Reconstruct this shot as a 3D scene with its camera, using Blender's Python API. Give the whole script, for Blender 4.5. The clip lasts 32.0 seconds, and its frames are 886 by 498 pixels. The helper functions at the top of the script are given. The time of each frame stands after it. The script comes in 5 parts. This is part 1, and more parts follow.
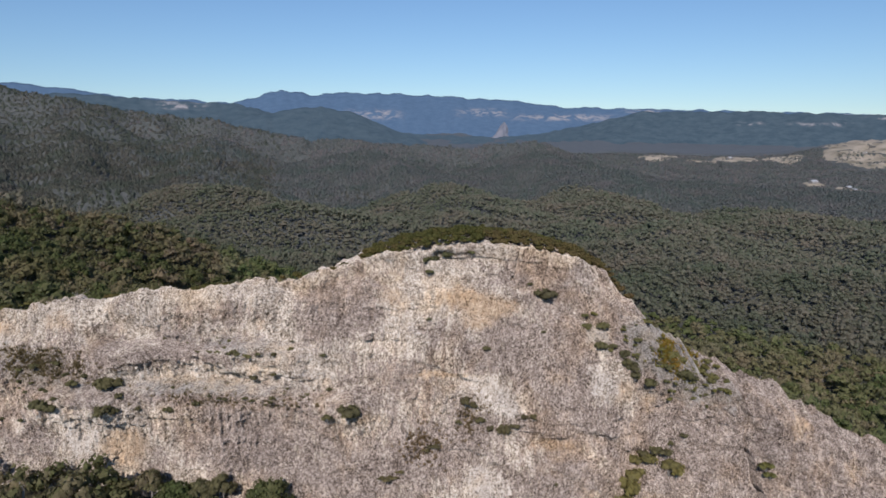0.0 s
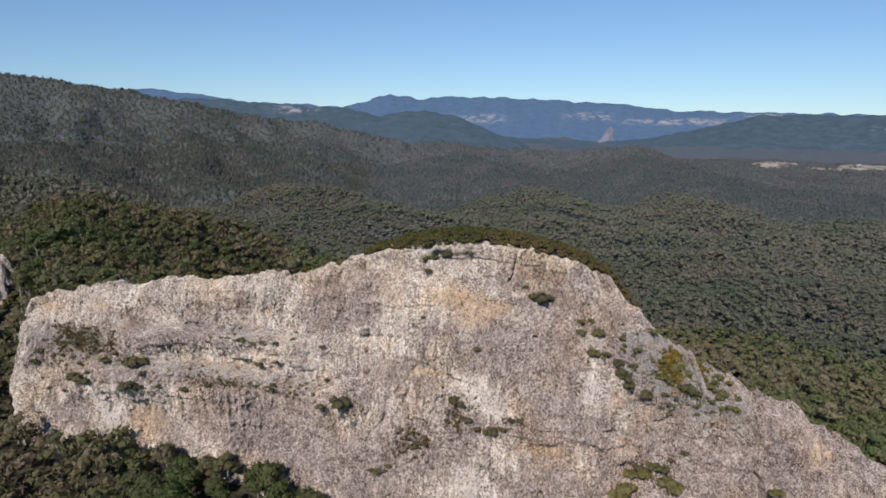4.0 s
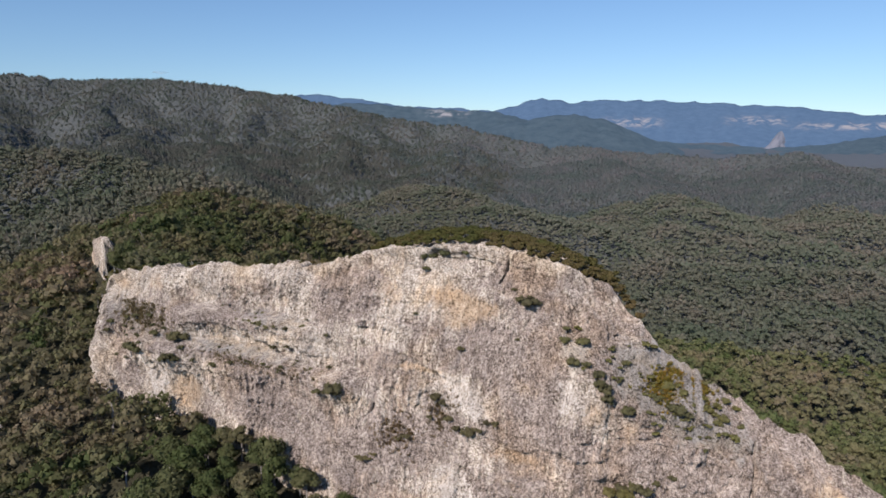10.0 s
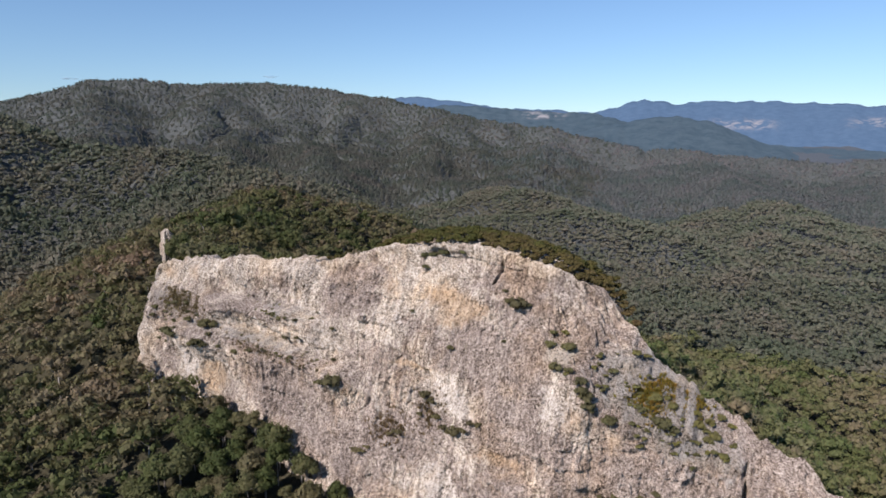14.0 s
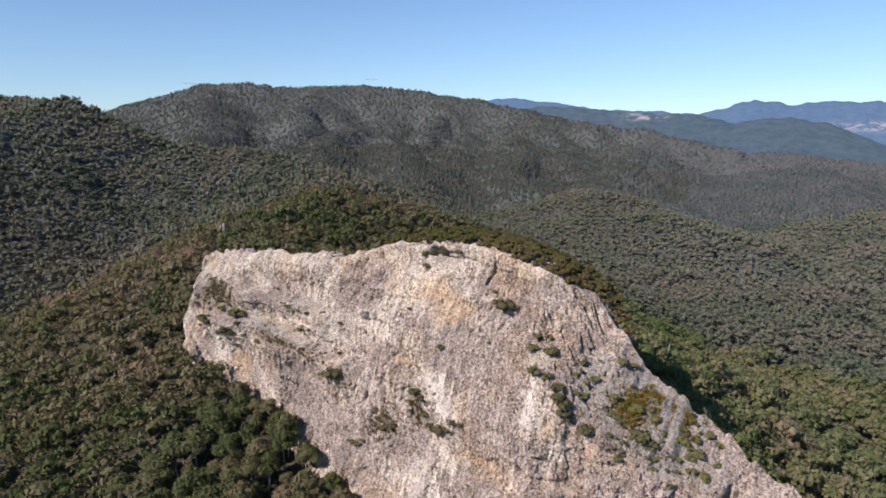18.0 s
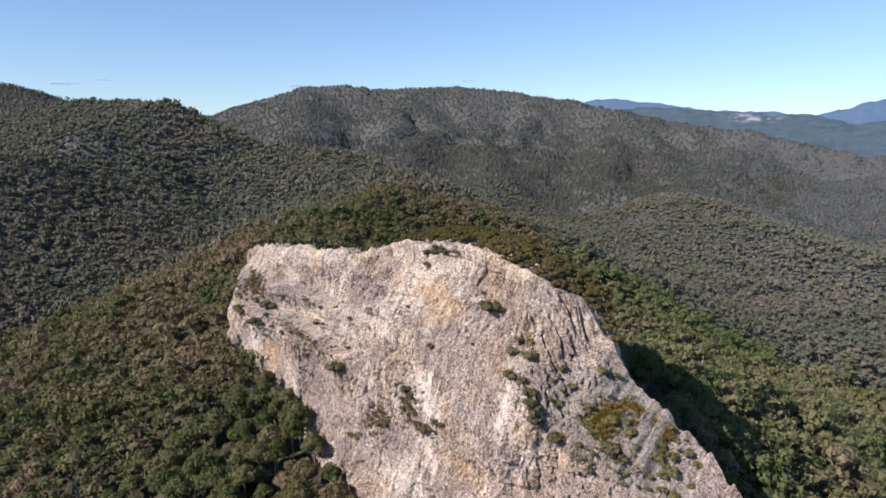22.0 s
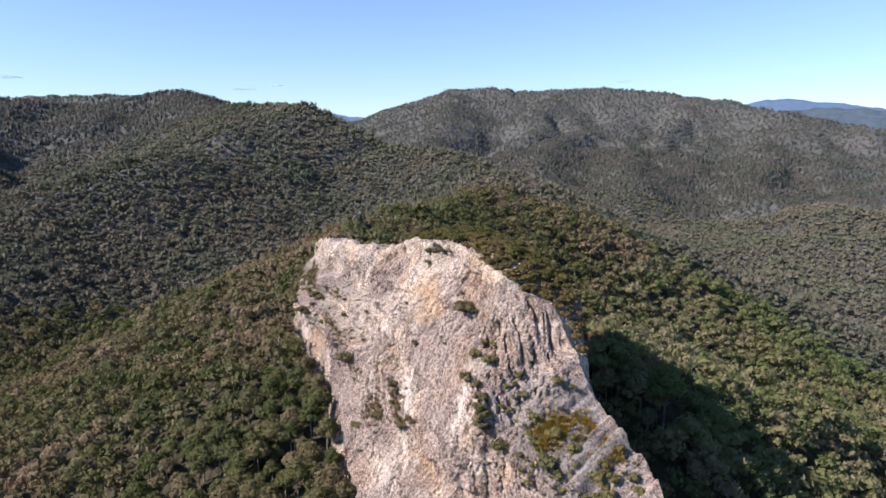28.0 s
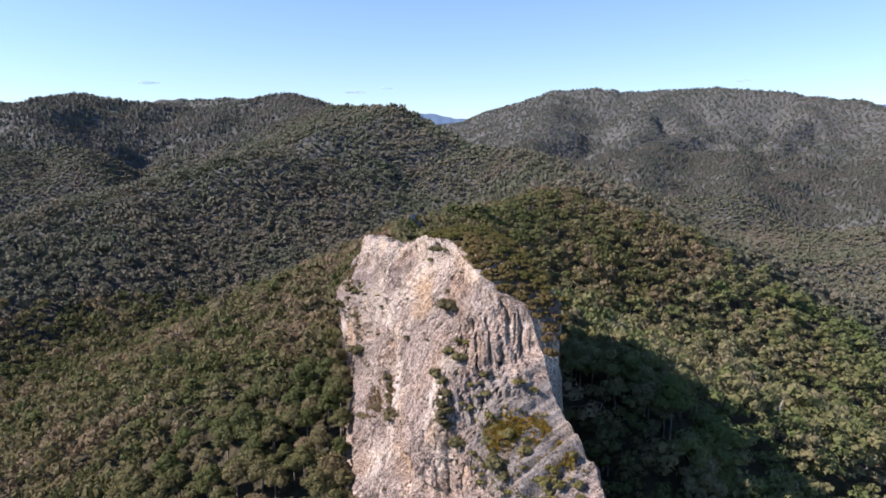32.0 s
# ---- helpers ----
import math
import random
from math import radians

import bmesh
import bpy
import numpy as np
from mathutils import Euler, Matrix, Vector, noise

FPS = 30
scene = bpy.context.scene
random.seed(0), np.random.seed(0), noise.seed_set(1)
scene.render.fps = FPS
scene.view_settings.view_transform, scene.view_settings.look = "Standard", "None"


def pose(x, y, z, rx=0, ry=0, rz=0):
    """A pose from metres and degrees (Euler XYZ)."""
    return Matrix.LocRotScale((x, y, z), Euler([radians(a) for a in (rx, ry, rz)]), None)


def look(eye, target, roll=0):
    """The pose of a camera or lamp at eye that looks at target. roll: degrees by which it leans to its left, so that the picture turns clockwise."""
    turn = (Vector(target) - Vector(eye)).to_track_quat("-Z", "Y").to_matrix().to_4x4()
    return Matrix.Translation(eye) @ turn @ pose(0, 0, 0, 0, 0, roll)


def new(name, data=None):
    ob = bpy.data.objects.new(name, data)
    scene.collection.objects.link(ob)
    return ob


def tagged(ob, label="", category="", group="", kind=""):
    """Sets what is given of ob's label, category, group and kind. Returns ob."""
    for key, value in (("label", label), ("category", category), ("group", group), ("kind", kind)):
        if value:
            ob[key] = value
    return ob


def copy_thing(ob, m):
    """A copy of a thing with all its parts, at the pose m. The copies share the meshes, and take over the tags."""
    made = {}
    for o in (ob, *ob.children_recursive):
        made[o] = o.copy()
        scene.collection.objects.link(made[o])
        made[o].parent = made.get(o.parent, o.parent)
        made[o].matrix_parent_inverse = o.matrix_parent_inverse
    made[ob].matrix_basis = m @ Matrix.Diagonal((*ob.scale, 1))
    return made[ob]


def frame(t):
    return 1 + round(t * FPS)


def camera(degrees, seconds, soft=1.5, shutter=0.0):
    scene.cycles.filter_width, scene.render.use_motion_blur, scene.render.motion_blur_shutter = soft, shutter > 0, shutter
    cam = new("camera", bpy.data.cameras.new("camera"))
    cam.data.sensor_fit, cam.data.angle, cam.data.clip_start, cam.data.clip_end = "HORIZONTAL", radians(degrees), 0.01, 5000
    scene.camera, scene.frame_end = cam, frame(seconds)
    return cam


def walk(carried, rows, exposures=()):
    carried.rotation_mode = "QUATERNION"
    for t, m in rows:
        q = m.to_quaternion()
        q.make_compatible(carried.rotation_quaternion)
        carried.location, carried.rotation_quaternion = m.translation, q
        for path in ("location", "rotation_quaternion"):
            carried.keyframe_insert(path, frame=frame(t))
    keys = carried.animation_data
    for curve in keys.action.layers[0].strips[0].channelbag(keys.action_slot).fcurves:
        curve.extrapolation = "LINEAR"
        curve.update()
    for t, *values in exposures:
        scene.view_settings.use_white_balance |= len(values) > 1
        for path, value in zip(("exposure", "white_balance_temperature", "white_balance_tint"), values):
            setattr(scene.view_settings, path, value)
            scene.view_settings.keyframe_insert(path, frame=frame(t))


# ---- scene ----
cam = camera(68.9, 32.0, soft=1.65)
PATH = [
    (0, (-18.54, 2.67, 150.34), (-11.31, 51.03, 139.94), 0.18),
    (1.5, (-10.53, 1.17, 150.16), (-6.31, 49.92, 139.86), 0.18),
    (3, (-2.50, 0.19, 149.99), (-1.25, 49.12, 139.78), 0.19),
    (4.5, (5.52, -0.28, 149.81), (3.84, 48.65, 139.69), 0.19),
    (6, (13.49, -0.25, 149.64), (8.91, 48.51, 139.59), 0.19),
    (7.5, (21.38, 0.27, 149.47), (13.95, 48.70, 139.49), 0.20),
    (9, (29.14, 1.28, 149.31), (18.93, 49.21, 139.38), 0.20),
    (11, (39.27, 3.37, 149.10), (25.42, 50.40, 139.24), 0.20),
    (13, (49.08, 6.30, 148.89), (31.71, 52.15, 139.09), 0.21),
    (15, (58.54, 10.04, 148.69), (37.77, 54.46, 138.94), 0.21),
    (17, (67.61, 14.55, 148.49), (43.57, 57.31, 138.79), 0.22),
    (19, (76.27, 19.82, 148.30), (49.09, 60.66, 138.64), 0.22),
    (21, (84.52, 25.81, 148.12), (54.34, 64.49, 138.49), 0.22),
    (23, (92.37, 32.49, 147.94), (59.34, 68.77, 138.35), 0.23),
    (25, (99.83, 39.81, 147.77), (64.10, 73.45, 138.21), 0.23),
    (27, (106.94, 47.74, 147.60), (68.68, 78.49, 138.08), 0.24),
    (29, (113.73, 56.23, 147.44), (73.13, 83.83, 137.96), 0.24),
    (30.5, (118.65, 62.95, 147.33), (76.43, 88.01, 137.88), 0.24),
    (32, (123.46, 69.94, 147.21), (79.74, 92.31, 137.81), 0.25),
]
walk(cam, [(t, look(eye, target, roll)) for t, eye, target, roll in PATH],
     [(0, -0.19, 6290, 15.8), (8, -0.02, 6340, 16.2), (16, 0.26, 6480, 18.8), (24, 0.58, 6570, 22.4), (32, 0.87, 6610, 25.2)])

# ---- sky, sun, exposure ----
SUN_EL, SUN_AZ = radians(38), radians(197)      # azimuth counted from +y through +x
sun_dir = Vector((math.sin(SUN_AZ) * math.cos(SUN_EL), math.cos(SUN_AZ) * math.cos(SUN_EL), math.sin(SUN_EL)))
world = bpy.data.worlds.new("sky")
scene.world = world
world.use_nodes = True
wn = world.node_tree.nodes
sky = wn.new("ShaderNodeTexSky")
sky.sky_type, sky.sun_disc = "NISHITA", False
sky.sun_elevation, sky.sun_rotation = SUN_EL, SUN_AZ
sky.altitude, sky.air_density, sky.dust_density, sky.ozone_density = 0, 1.1, 0.0, 5.2
wn["Background"].inputs["Strength"].default_value = 0.103
# clean mountain air: the sky stays blue down to the hills
aim = wn.new("ShaderNodeTexCoord")
lift = wn.new("ShaderNodeMapping")
lift.inputs["Location"].default_value, lift.inputs["Scale"].default_value = (0, 0, 0.045), (1, 1, 0.97)
unit = wn.new("ShaderNodeVectorMath")
unit.operation = "NORMALIZE"
world.node_tree.links.new(aim.outputs["Generated"], lift.inputs["Vector"])
world.node_tree.links.new(lift.outputs["Vector"], unit.inputs[0])
world.node_tree.links.new(unit.outputs[0], sky.inputs["Vector"])
air = wn.new("ShaderNodeMix")
air.data_type, air.blend_type = "RGBA", "MULTIPLY"
air.inputs[0].default_value, air.inputs[7].default_value = 1.0, (0.93, 1.025, 1.065, 1)
world.node_tree.links.new(sky.outputs["Color"], air.inputs[6])
world.node_tree.links.new(air.outputs[2], wn["Background"].inputs["Color"])
sun_data = bpy.data.lights.new("sun", "SUN")
sun_data.energy, sun_data.angle, sun_data.color = 5.0, radians(0.5), (1.0, 0.945, 0.88)
sun = new("sun", sun_data)
sun.matrix_world = look(sun_dir * 1000, (0, 0, 0))

# ---- noise and mesh tools ----
def hash01(*ints, seed=0):
    h = np.full(np.broadcast(*ints).shape, np.uint64(seed * 7919 + 17), dtype=np.uint64)
    with np.errstate(over="ignore"):
        for k, i in zip((73856093, 19349663, 83492791), ints):
            h ^= (i.astype(np.int64).astype(np.uint64) * np.uint64(k))
            h = (h ^ (h >> np.uint64(13))) * np.uint64(0x9E3779B97F4A7C15)
            h ^= h >> np.uint64(29)
    return (h & np.uint64(0xFFFFFF)).astype(np.float64) / float(0xFFFFFF)


def noise2(x, y, seed=0):
    """Smooth value noise, -1 to 1."""
    xi, yi = np.floor(x), np.floor(y)
    fx, fy = x - xi, y - yi
    fx, fy = fx * fx * fx * (fx * (fx * 6 - 15) + 10), fy * fy * fy * (fy * (fy * 6 - 15) + 10)
    h = lambda a, b: hash01(xi + a, yi + b, seed=seed)
    return 2 * ((h(0, 0) * (1 - fx) + h(1, 0) * fx) * (1 - fy) + (h(0, 1) * (1 - fx) + h(1, 1) * fx) * fy) - 1


def fbm2(x, y, octaves=4, seed=0, gain=0.5):
    total, amp = 0 * x, 1.0
    for k in range(octaves):
        total = total + amp * noise2(x * 2**k + 13.7 * k, y * 2**k + 5.1 * k, seed + k)
        amp *= gain
    return total


def smooth(a, b, x):
    t = np.clip((x - a) / (b - a), 0, 1)
    return t * t * (3 - 2 * t)


def mesh_from(name, verts, faces, material, attrs=None, shade=False):
    """A mesh from arrays: verts (n, 3), faces (m, 3 or 4)."""
    me = bpy.data.meshes.new(name)
    k = faces.shape[1]
    me.vertices.add(len(verts))
    me.vertices.foreach_set("co", np.ascontiguousarray(verts, dtype=np.float32).ravel())
    me.loops.add(faces.size)
    me.loops.foreach_set("vertex_index", np.ascontiguousarray(faces, dtype=np.int32).ravel())
    me.polygons.add(len(faces))
    me.polygons.foreach_set("loop_start", np.arange(0, faces.size, k, dtype=np.int32))
    me.polygons.foreach_set("use_smooth", np.full(len(faces), shade, dtype=bool))
    for key, values in (attrs or {}).items():
        at = me.attributes.new(key, "FLOAT", "POINT")
        at.data.foreach_set("value", np.ascontiguousarray(values, dtype=np.float32))
    me.update(calc_edges=True)
    me.materials.append(material)
    return me


def grid_faces(nu, nv):
    a = (np.arange(nu - 1)[:, None] * nv + np.arange(nv - 1)[None, :]).ravel()
    return np.stack([a, a + nv, a + nv + 1, a + 1], 1)


def part_mesh(name, me, parent, label=""):
    ob = new(name, me)
    ob.parent = parent
    if label:
        tagged(ob, label)
    return ob

# ---- materials ----
class Nodes:
    """A short hand for building a Principled material."""
    def __init__(self, name, rough=0.9):
        self.mat = bpy.data.materials.new(name)
        self.mat.use_nodes = True
        self.tree = self.mat.node_tree
        self.bsdf = self.tree.nodes["Principled BSDF"]
        self.bsdf.inputs["Roughness"].default_value = rough
        self.bsdf.inputs["Specular IOR Level"].default_value = 0.15
        self.geo = self.tree.nodes.new("ShaderNodeNewGeometry")

    def link(self, a, b):
        self.tree.links.new(a, b)

    def mapped(self, scale):
        n = self.tree.nodes.new("ShaderNodeMapping")
        n.inputs["Scale"].default_value = scale
        self.link(self.geo.outputs["Position"], n.inputs["Vector"])
        return n.outputs["Vector"]

    def noise(self, scale, detail=4.0, rough=0.55, distort=0.0):
        n = self.tree.nodes.new("ShaderNodeTexNoise")
        n.inputs["Scale"].default_value = 1.0
        n.inputs["Detail"].default_value, n.inputs["Roughness"].default_value = detail, rough
        n.inputs["Distortion"].default_value = distort
        self.link(self.mapped(scale if isinstance(scale, tuple) else (scale,) * 3), n.inputs["Vector"])
        return n.outputs["Fac"]

    def facets(self, scale, warp=0.8):
        """Broken faces: a random value for each uneven cell."""
        n = self.tree.nodes.new("ShaderNodeTexNoise")
        n.inputs["Scale"].default_value, n.inputs["Detail"].default_value = 0.7, 5.0
        self.link(self.geo.outputs["Position"], n.inputs["Vector"])
        bend = self.tree.nodes.new("ShaderNodeVectorMath")
        bend.operation = "SCALE"
        bend.inputs["Scale"].default_value = warp
        self.link(n.outputs["Color"], bend.inputs[0])
        total = self.tree.nodes.new("ShaderNodeVectorMath")
        total.operation = "ADD"
        self.link(self.mapped(scale), total.inputs[0])
        self.link(bend.outputs[0], total.inputs[1])
        v = self.tree.nodes.new("ShaderNodeTexVoronoi")
        v.inputs["Scale"].default_value = 1.0
        self.link(total.outputs[0], v.inputs["Vector"])
        split = self.tree.nodes.new("ShaderNodeSeparateColor")
        self.link(v.outputs["Color"], split.inputs[0])
        return split.outputs[0]

    def attr(self, name):
        n = self.tree.nodes.new("ShaderNodeAttribute")
        n.attribute_name = name
        return n.outputs["Fac"]

    def ramp(self, fac, *stops):
        n = self.tree.nodes.new("ShaderNodeValToRGB")
        e = n.color_ramp.elements
        while len(e) < len(stops):
            e.new(0.5)
        for el, (pos, col) in zip(e, stops):
            el.position = pos
            el.color = (*col, 1) if len(col) == 3 else col
        self.link(fac, n.inputs["Fac"])
        return n.outputs["Color"]

    def mix(self, fac, a, b, mode="MIX"):
        n = self.tree.nodes.new("ShaderNodeMix")
        n.data_type, n.blend_type = "RGBA", mode
        for v, s in ((fac, n.inputs[0]), (a, n.inputs[6]), (b, n.inputs[7])):
            if isinstance(v, (int, float)):
                s.default_value = v
            elif isinstance(v, tuple):
                s.default_value = (*v, 1)
            else:
                self.link(v, s)
        return n.outputs[2]

    def maths(self, op, a, b=0.5):
        n = self.tree.nodes.new("ShaderNodeMath")
        n.operation = op
        for v, s in ((a, n.inputs[0]), (b, n.inputs[1])):
            if isinstance(v, (int, float)):
                s.default_value = v
            else:
                self.link(v, s)
        return n.outputs[0]

    def done(self, color, bump=None, strength=0.5, distance=0.3):
        self.link(color, self.bsdf.inputs["Base Color"]) if not isinstance(color, tuple) else None
        if isinstance(color, tuple):
            self.bsdf.inputs["Base Color"].default_value = (*color, 1)
        if bump is not None:
            n = self.tree.nodes.new("ShaderNodeBump")
            n.inputs["Strength"].default_value, n.inputs["Distance"].default_value = strength, distance
            self.link(bump, n.inputs["Height"])
            self.link(n.outputs["Normal"], self.bsdf.inputs["Normal"])
        return self.mat


def leaf_material(name, dark, mid, light, rough=0.75):
    m = Nodes(name, rough)
    tint = m.attr("tint")
    info = m.tree.nodes.new("ShaderNodeObjectInfo")
    tint = m.maths("ADD", tint, m.maths("MULTIPLY", m.maths("SUBTRACT", info.outputs["Random"], 0.5), 0.3))
    col = m.ramp(tint, (0.0, dark), (0.5, mid), (1.0, light))
    patch = m.ramp(m.noise(0.02, 3), (0.35, (0.85, 0.92, 0.8)), (0.65, (1.12, 1.0, 0.95)))
    fine = m.ramp(m.noise(1.3, 2), (0.3, (0.8, 0.8, 0.8)), (0.7, (1.2, 1.2, 1.15)))
    col = m.mix(1.0, m.mix(1.0, col, patch, "MULTIPLY"), fine, "MULTIPLY")
    # thin leaves: half of the light that they scatter comes out on the far side
    m.link(col, m.bsdf.inputs["Base Color"])
    through_leaf = m.tree.nodes.new("ShaderNodeBsdfTranslucent")
    m.link(col, through_leaf.inputs["Color"])
    both = m.tree.nodes.new("ShaderNodeMixShader")
    both.inputs["Fac"].default_value = 0.42
    m.link(m.bsdf.outputs["BSDF"], both.inputs[1])
    m.link(through_leaf.outputs["BSDF"], both.inputs[2])
    m.link(both.outputs["Shader"], m.tree.nodes["Material Output"].inputs["Surface"])
    return m.mat


LEAF_NEAR = leaf_material("eucalypt_leaves", (0.088, 0.110, 0.042), (0.162, 0.150, 0.082), (0.240, 0.190, 0.136))
LEAF_WET = leaf_material("gully_leaves", (0.105, 0.146, 0.056), (0.180, 0.190, 0.094), (0.246, 0.218, 0.146))
# distance haze is mixed into the next four leaf colours, FAR the bluest
LEAF_MID_HAZE = leaf_material("eucalypt_leaves_hazed", (0.112, 0.128, 0.090), (0.140, 0.148, 0.111), (0.170, 0.164, 0.130))
LEAF_VALE = leaf_material("pale_eucalypt_leaves", (0.128, 0.144, 0.106), (0.166, 0.172, 0.136), (0.202, 0.193, 0.158))
LEAF_FAR_HAZE = leaf_material("forest_leaves_hazed", (0.112, 0.134, 0.140), (0.142, 0.153, 0.160), (0.172, 0.170, 0.174))
LEAF_HILL_HAZE = leaf_material("hill_leaves_hazed", (0.088, 0.102, 0.091), (0.110, 0.116, 0.104), (0.134, 0.130, 0.115))
LEAF_HEATH = leaf_material("heath_leaves", (0.098, 0.098, 0.034), (0.138, 0.118, 0.044), (0.156, 0.116, 0.058))
LEAF_GRASS = leaf_material("dry_tussock", (0.17, 0.15, 0.035), (0.30, 0.23, 0.05), (0.40, 0.24, 0.06))

m = Nodes("bark", 0.85)
BARK = m.done(m.ramp(m.noise((2, 2, 0.4), 4), (0.3, (0.15, 0.13, 0.11)), (0.6, (0.28, 0.26, 0.235)), (0.8, (0.42, 0.395, 0.365))))

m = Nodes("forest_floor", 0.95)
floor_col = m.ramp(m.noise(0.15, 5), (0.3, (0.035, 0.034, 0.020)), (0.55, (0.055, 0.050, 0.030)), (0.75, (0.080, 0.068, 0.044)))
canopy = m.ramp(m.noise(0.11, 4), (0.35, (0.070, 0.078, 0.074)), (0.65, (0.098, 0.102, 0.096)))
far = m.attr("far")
# beyond two kilometres the ground goes blue-grey: haze put into the colour
FLOOR = m.done(m.mix(m.attr("remote_haze"), m.mix(far, floor_col, canopy), (0.105, 0.118, 0.128)), m.noise(0.11, 4), 0.9, 6.0)

# weathered pale volcanic rock: broken white faces, mauve-grey crust in streaks, ochre scars, dark pits
def weighted(m, *terms):
    total = None
    for value, k in terms:
        term = m.maths("MULTIPLY", value, k)
        total = term if total is None else m.maths("ADD", total, term)
    return total


m = Nodes("cliff_rock", 0.92)
m.bsdf.inputs["Diffuse Roughness"].default_value = 1.0
big = m.noise(0.055, 5, 0.6, 0.6)
blotch = m.noise((0.45, 0.45, 0.38), 6, 0.68, 0.5)
streak = m.noise((0.75, 0.75, 0.06), 6, 0.68, 0.4)
fur = m.noise((3.0, 3.0, 0.30), 5, 0.72, 0.3)
grain = m.noise((2.7, 2.7, 2.1), 8, 0.82)
chip = m.facets((2.3, 2.3, 1.5), 1.0)
fleck = m.noise((5.5, 5.5, 4.5), 4, 0.7)
broken = weighted(m, (grain, 0.62), (fleck, 0.34), (fur, 0.13), (blotch, 0.25), (chip, 0.05))
pale = m.ramp(broken, (0.605, (0.150, 0.117, 0.084)), (0.655, (0.320, 0.264, 0.205)), (0.705, (0.480, 0.415, 0.340)), (0.765, (0.71, 0.645, 0.552)))
crust = m.ramp(broken, (0.605, (0.080, 0.062, 0.051)), (0.66, (0.195, 0.153, 0.125)), (0.71, (0.298, 0.242, 0.202)), (0.785, (0.52, 0.45, 0.385)))
crust_fac = m.maths("ADD", weighted(m, (big, 0.95), (streak, 0.85), (fur, 0.40), (blotch, 0.60)), m.attr("crust"))
crust_fac = m.maths("SUBTRACT", crust_fac, 0.905)
col = m.mix(m.ramp(crust_fac, (0.46, (0, 0, 0)), (0.545, (1, 1, 1))), pale, crust)
ochre = m.ramp(broken, (0.59, (0.25, 0.165, 0.098)), (0.68, (0.43, 0.310, 0.195)), (0.80, (0.57, 0.445, 0.31)))
ragged = m.maths("SUBTRACT", weighted(m, (streak, 1.0), (fur, 0.6), (grain, 0.5), (blotch, 1.1)), 1.6)
col = m.mix(m.ramp(m.maths("ADD", m.attr("ochre"), ragged), (0.36, (0, 0, 0)), (0.95, (0.8, 0.8, 0.8))), col, ochre)
white = m.ramp(broken, (0.59, (0.31, 0.262, 0.212)), (0.69, (0.50, 0.442, 0.378)), (0.80, (0.65, 0.60, 0.535)))
col = m.mix(m.ramp(m.maths("ADD", m.attr("white"), m.maths("MULTIPLY", ragged, 1.3)), (0.42, (0, 0, 0)), (0.66, (0.8, 0.8, 0.8))), col, white)
# grey lichen on the open slab and along the ledges
lichen = m.ramp(broken, (0.58, (0.095, 0.088, 0.078)), (0.68, (0.195, 0.180, 0.160)), (0.80, (0.30, 0.285, 0.262)))
col = m.mix(m.ramp(m.maths("ADD", m.attr("lichen"), m.maths("SUBTRACT", weighted(m, (blotch, 1.2), (grain, 0.5)), 0.85)), (0.30, (0, 0, 0)), (0.62, (0.85, 0.85, 0.85))), col, lichen)
lines = m.ramp(m.noise((1.5, 1.5, 0.13), 4, 0.65, 0.3), (0.35, (0.50, 0.46, 0.44)), (0.40, (1, 1, 1)))
col = m.mix(0.5, col, lines, "MULTIPLY")
# pits and tufts of dry moss, singly and in flocks
pit = weighted(m, (m.noise((2.1, 2.1, 1.9), 3, 0.6), 0.85), (m.noise(0.16, 2), 0.3))
col = m.mix(0.8, col, m.ramp(pit, (0.48, (0.25, 0.225, 0.20)), (0.51, (1, 1, 1))), "MULTIPLY")
dot = weighted(m, (m.noise((3.1, 3.1, 2.8), 2, 0.5), 0.8), (m.noise(0.3, 3), 0.4))
col = m.mix(0.8, col, m.ramp(dot, (0.465, (0.24, 0.215, 0.18)), (0.49, (1, 1, 1))), "MULTIPLY")
# warm fresh rock where the crust has come off in sheets
warm = m.ramp(weighted(m, (m.noise((0.07, 0.07, 0.06), 5, 0.65, 0.5), 0.85), (streak, 0.20), (grain, 0.15)), (0.60, (1, 1, 1)), (0.78, (1.10, 0.985, 0.82)))
col = m.mix(1.0, col, warm, "MULTIPLY")
rock_bump = weighted(m, (grain, 0.8), (chip, 0.25), (fur, 0.4), (blotch, 0.8))
shade = m.ramp(m.noise((0.13, 0.13, 0.10), 4, 0.6, 0.4), (0.33, (0.80, 0.79, 0.79)), (0.66, (1.14, 1.14, 1.13)))
col = m.mix(1.0, col, shade, "MULTIPLY")
ROCK = m.done(col, rock_bump, 0.65, 0.2)


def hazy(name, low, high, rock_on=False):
    """Far country: the haze of kilometres of blue air is put into its colour, and it glows faintly by itself."""
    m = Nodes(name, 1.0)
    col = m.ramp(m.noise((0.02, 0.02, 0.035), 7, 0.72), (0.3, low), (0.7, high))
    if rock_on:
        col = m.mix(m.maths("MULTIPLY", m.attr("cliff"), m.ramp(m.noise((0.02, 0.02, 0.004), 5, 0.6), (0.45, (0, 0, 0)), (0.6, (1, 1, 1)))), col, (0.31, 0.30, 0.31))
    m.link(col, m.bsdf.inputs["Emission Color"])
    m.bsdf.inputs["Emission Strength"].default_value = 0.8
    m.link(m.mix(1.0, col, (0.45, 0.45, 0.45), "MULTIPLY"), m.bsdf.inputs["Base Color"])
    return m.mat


HAZE_FAR = hazy("far_range_haze", (0.062, 0.112, 0.188), (0.092, 0.152, 0.235), True)
HAZE_MID = hazy("middle_range_haze", (0.038, 0.066, 0.090), (0.076, 0.110, 0.134), True)

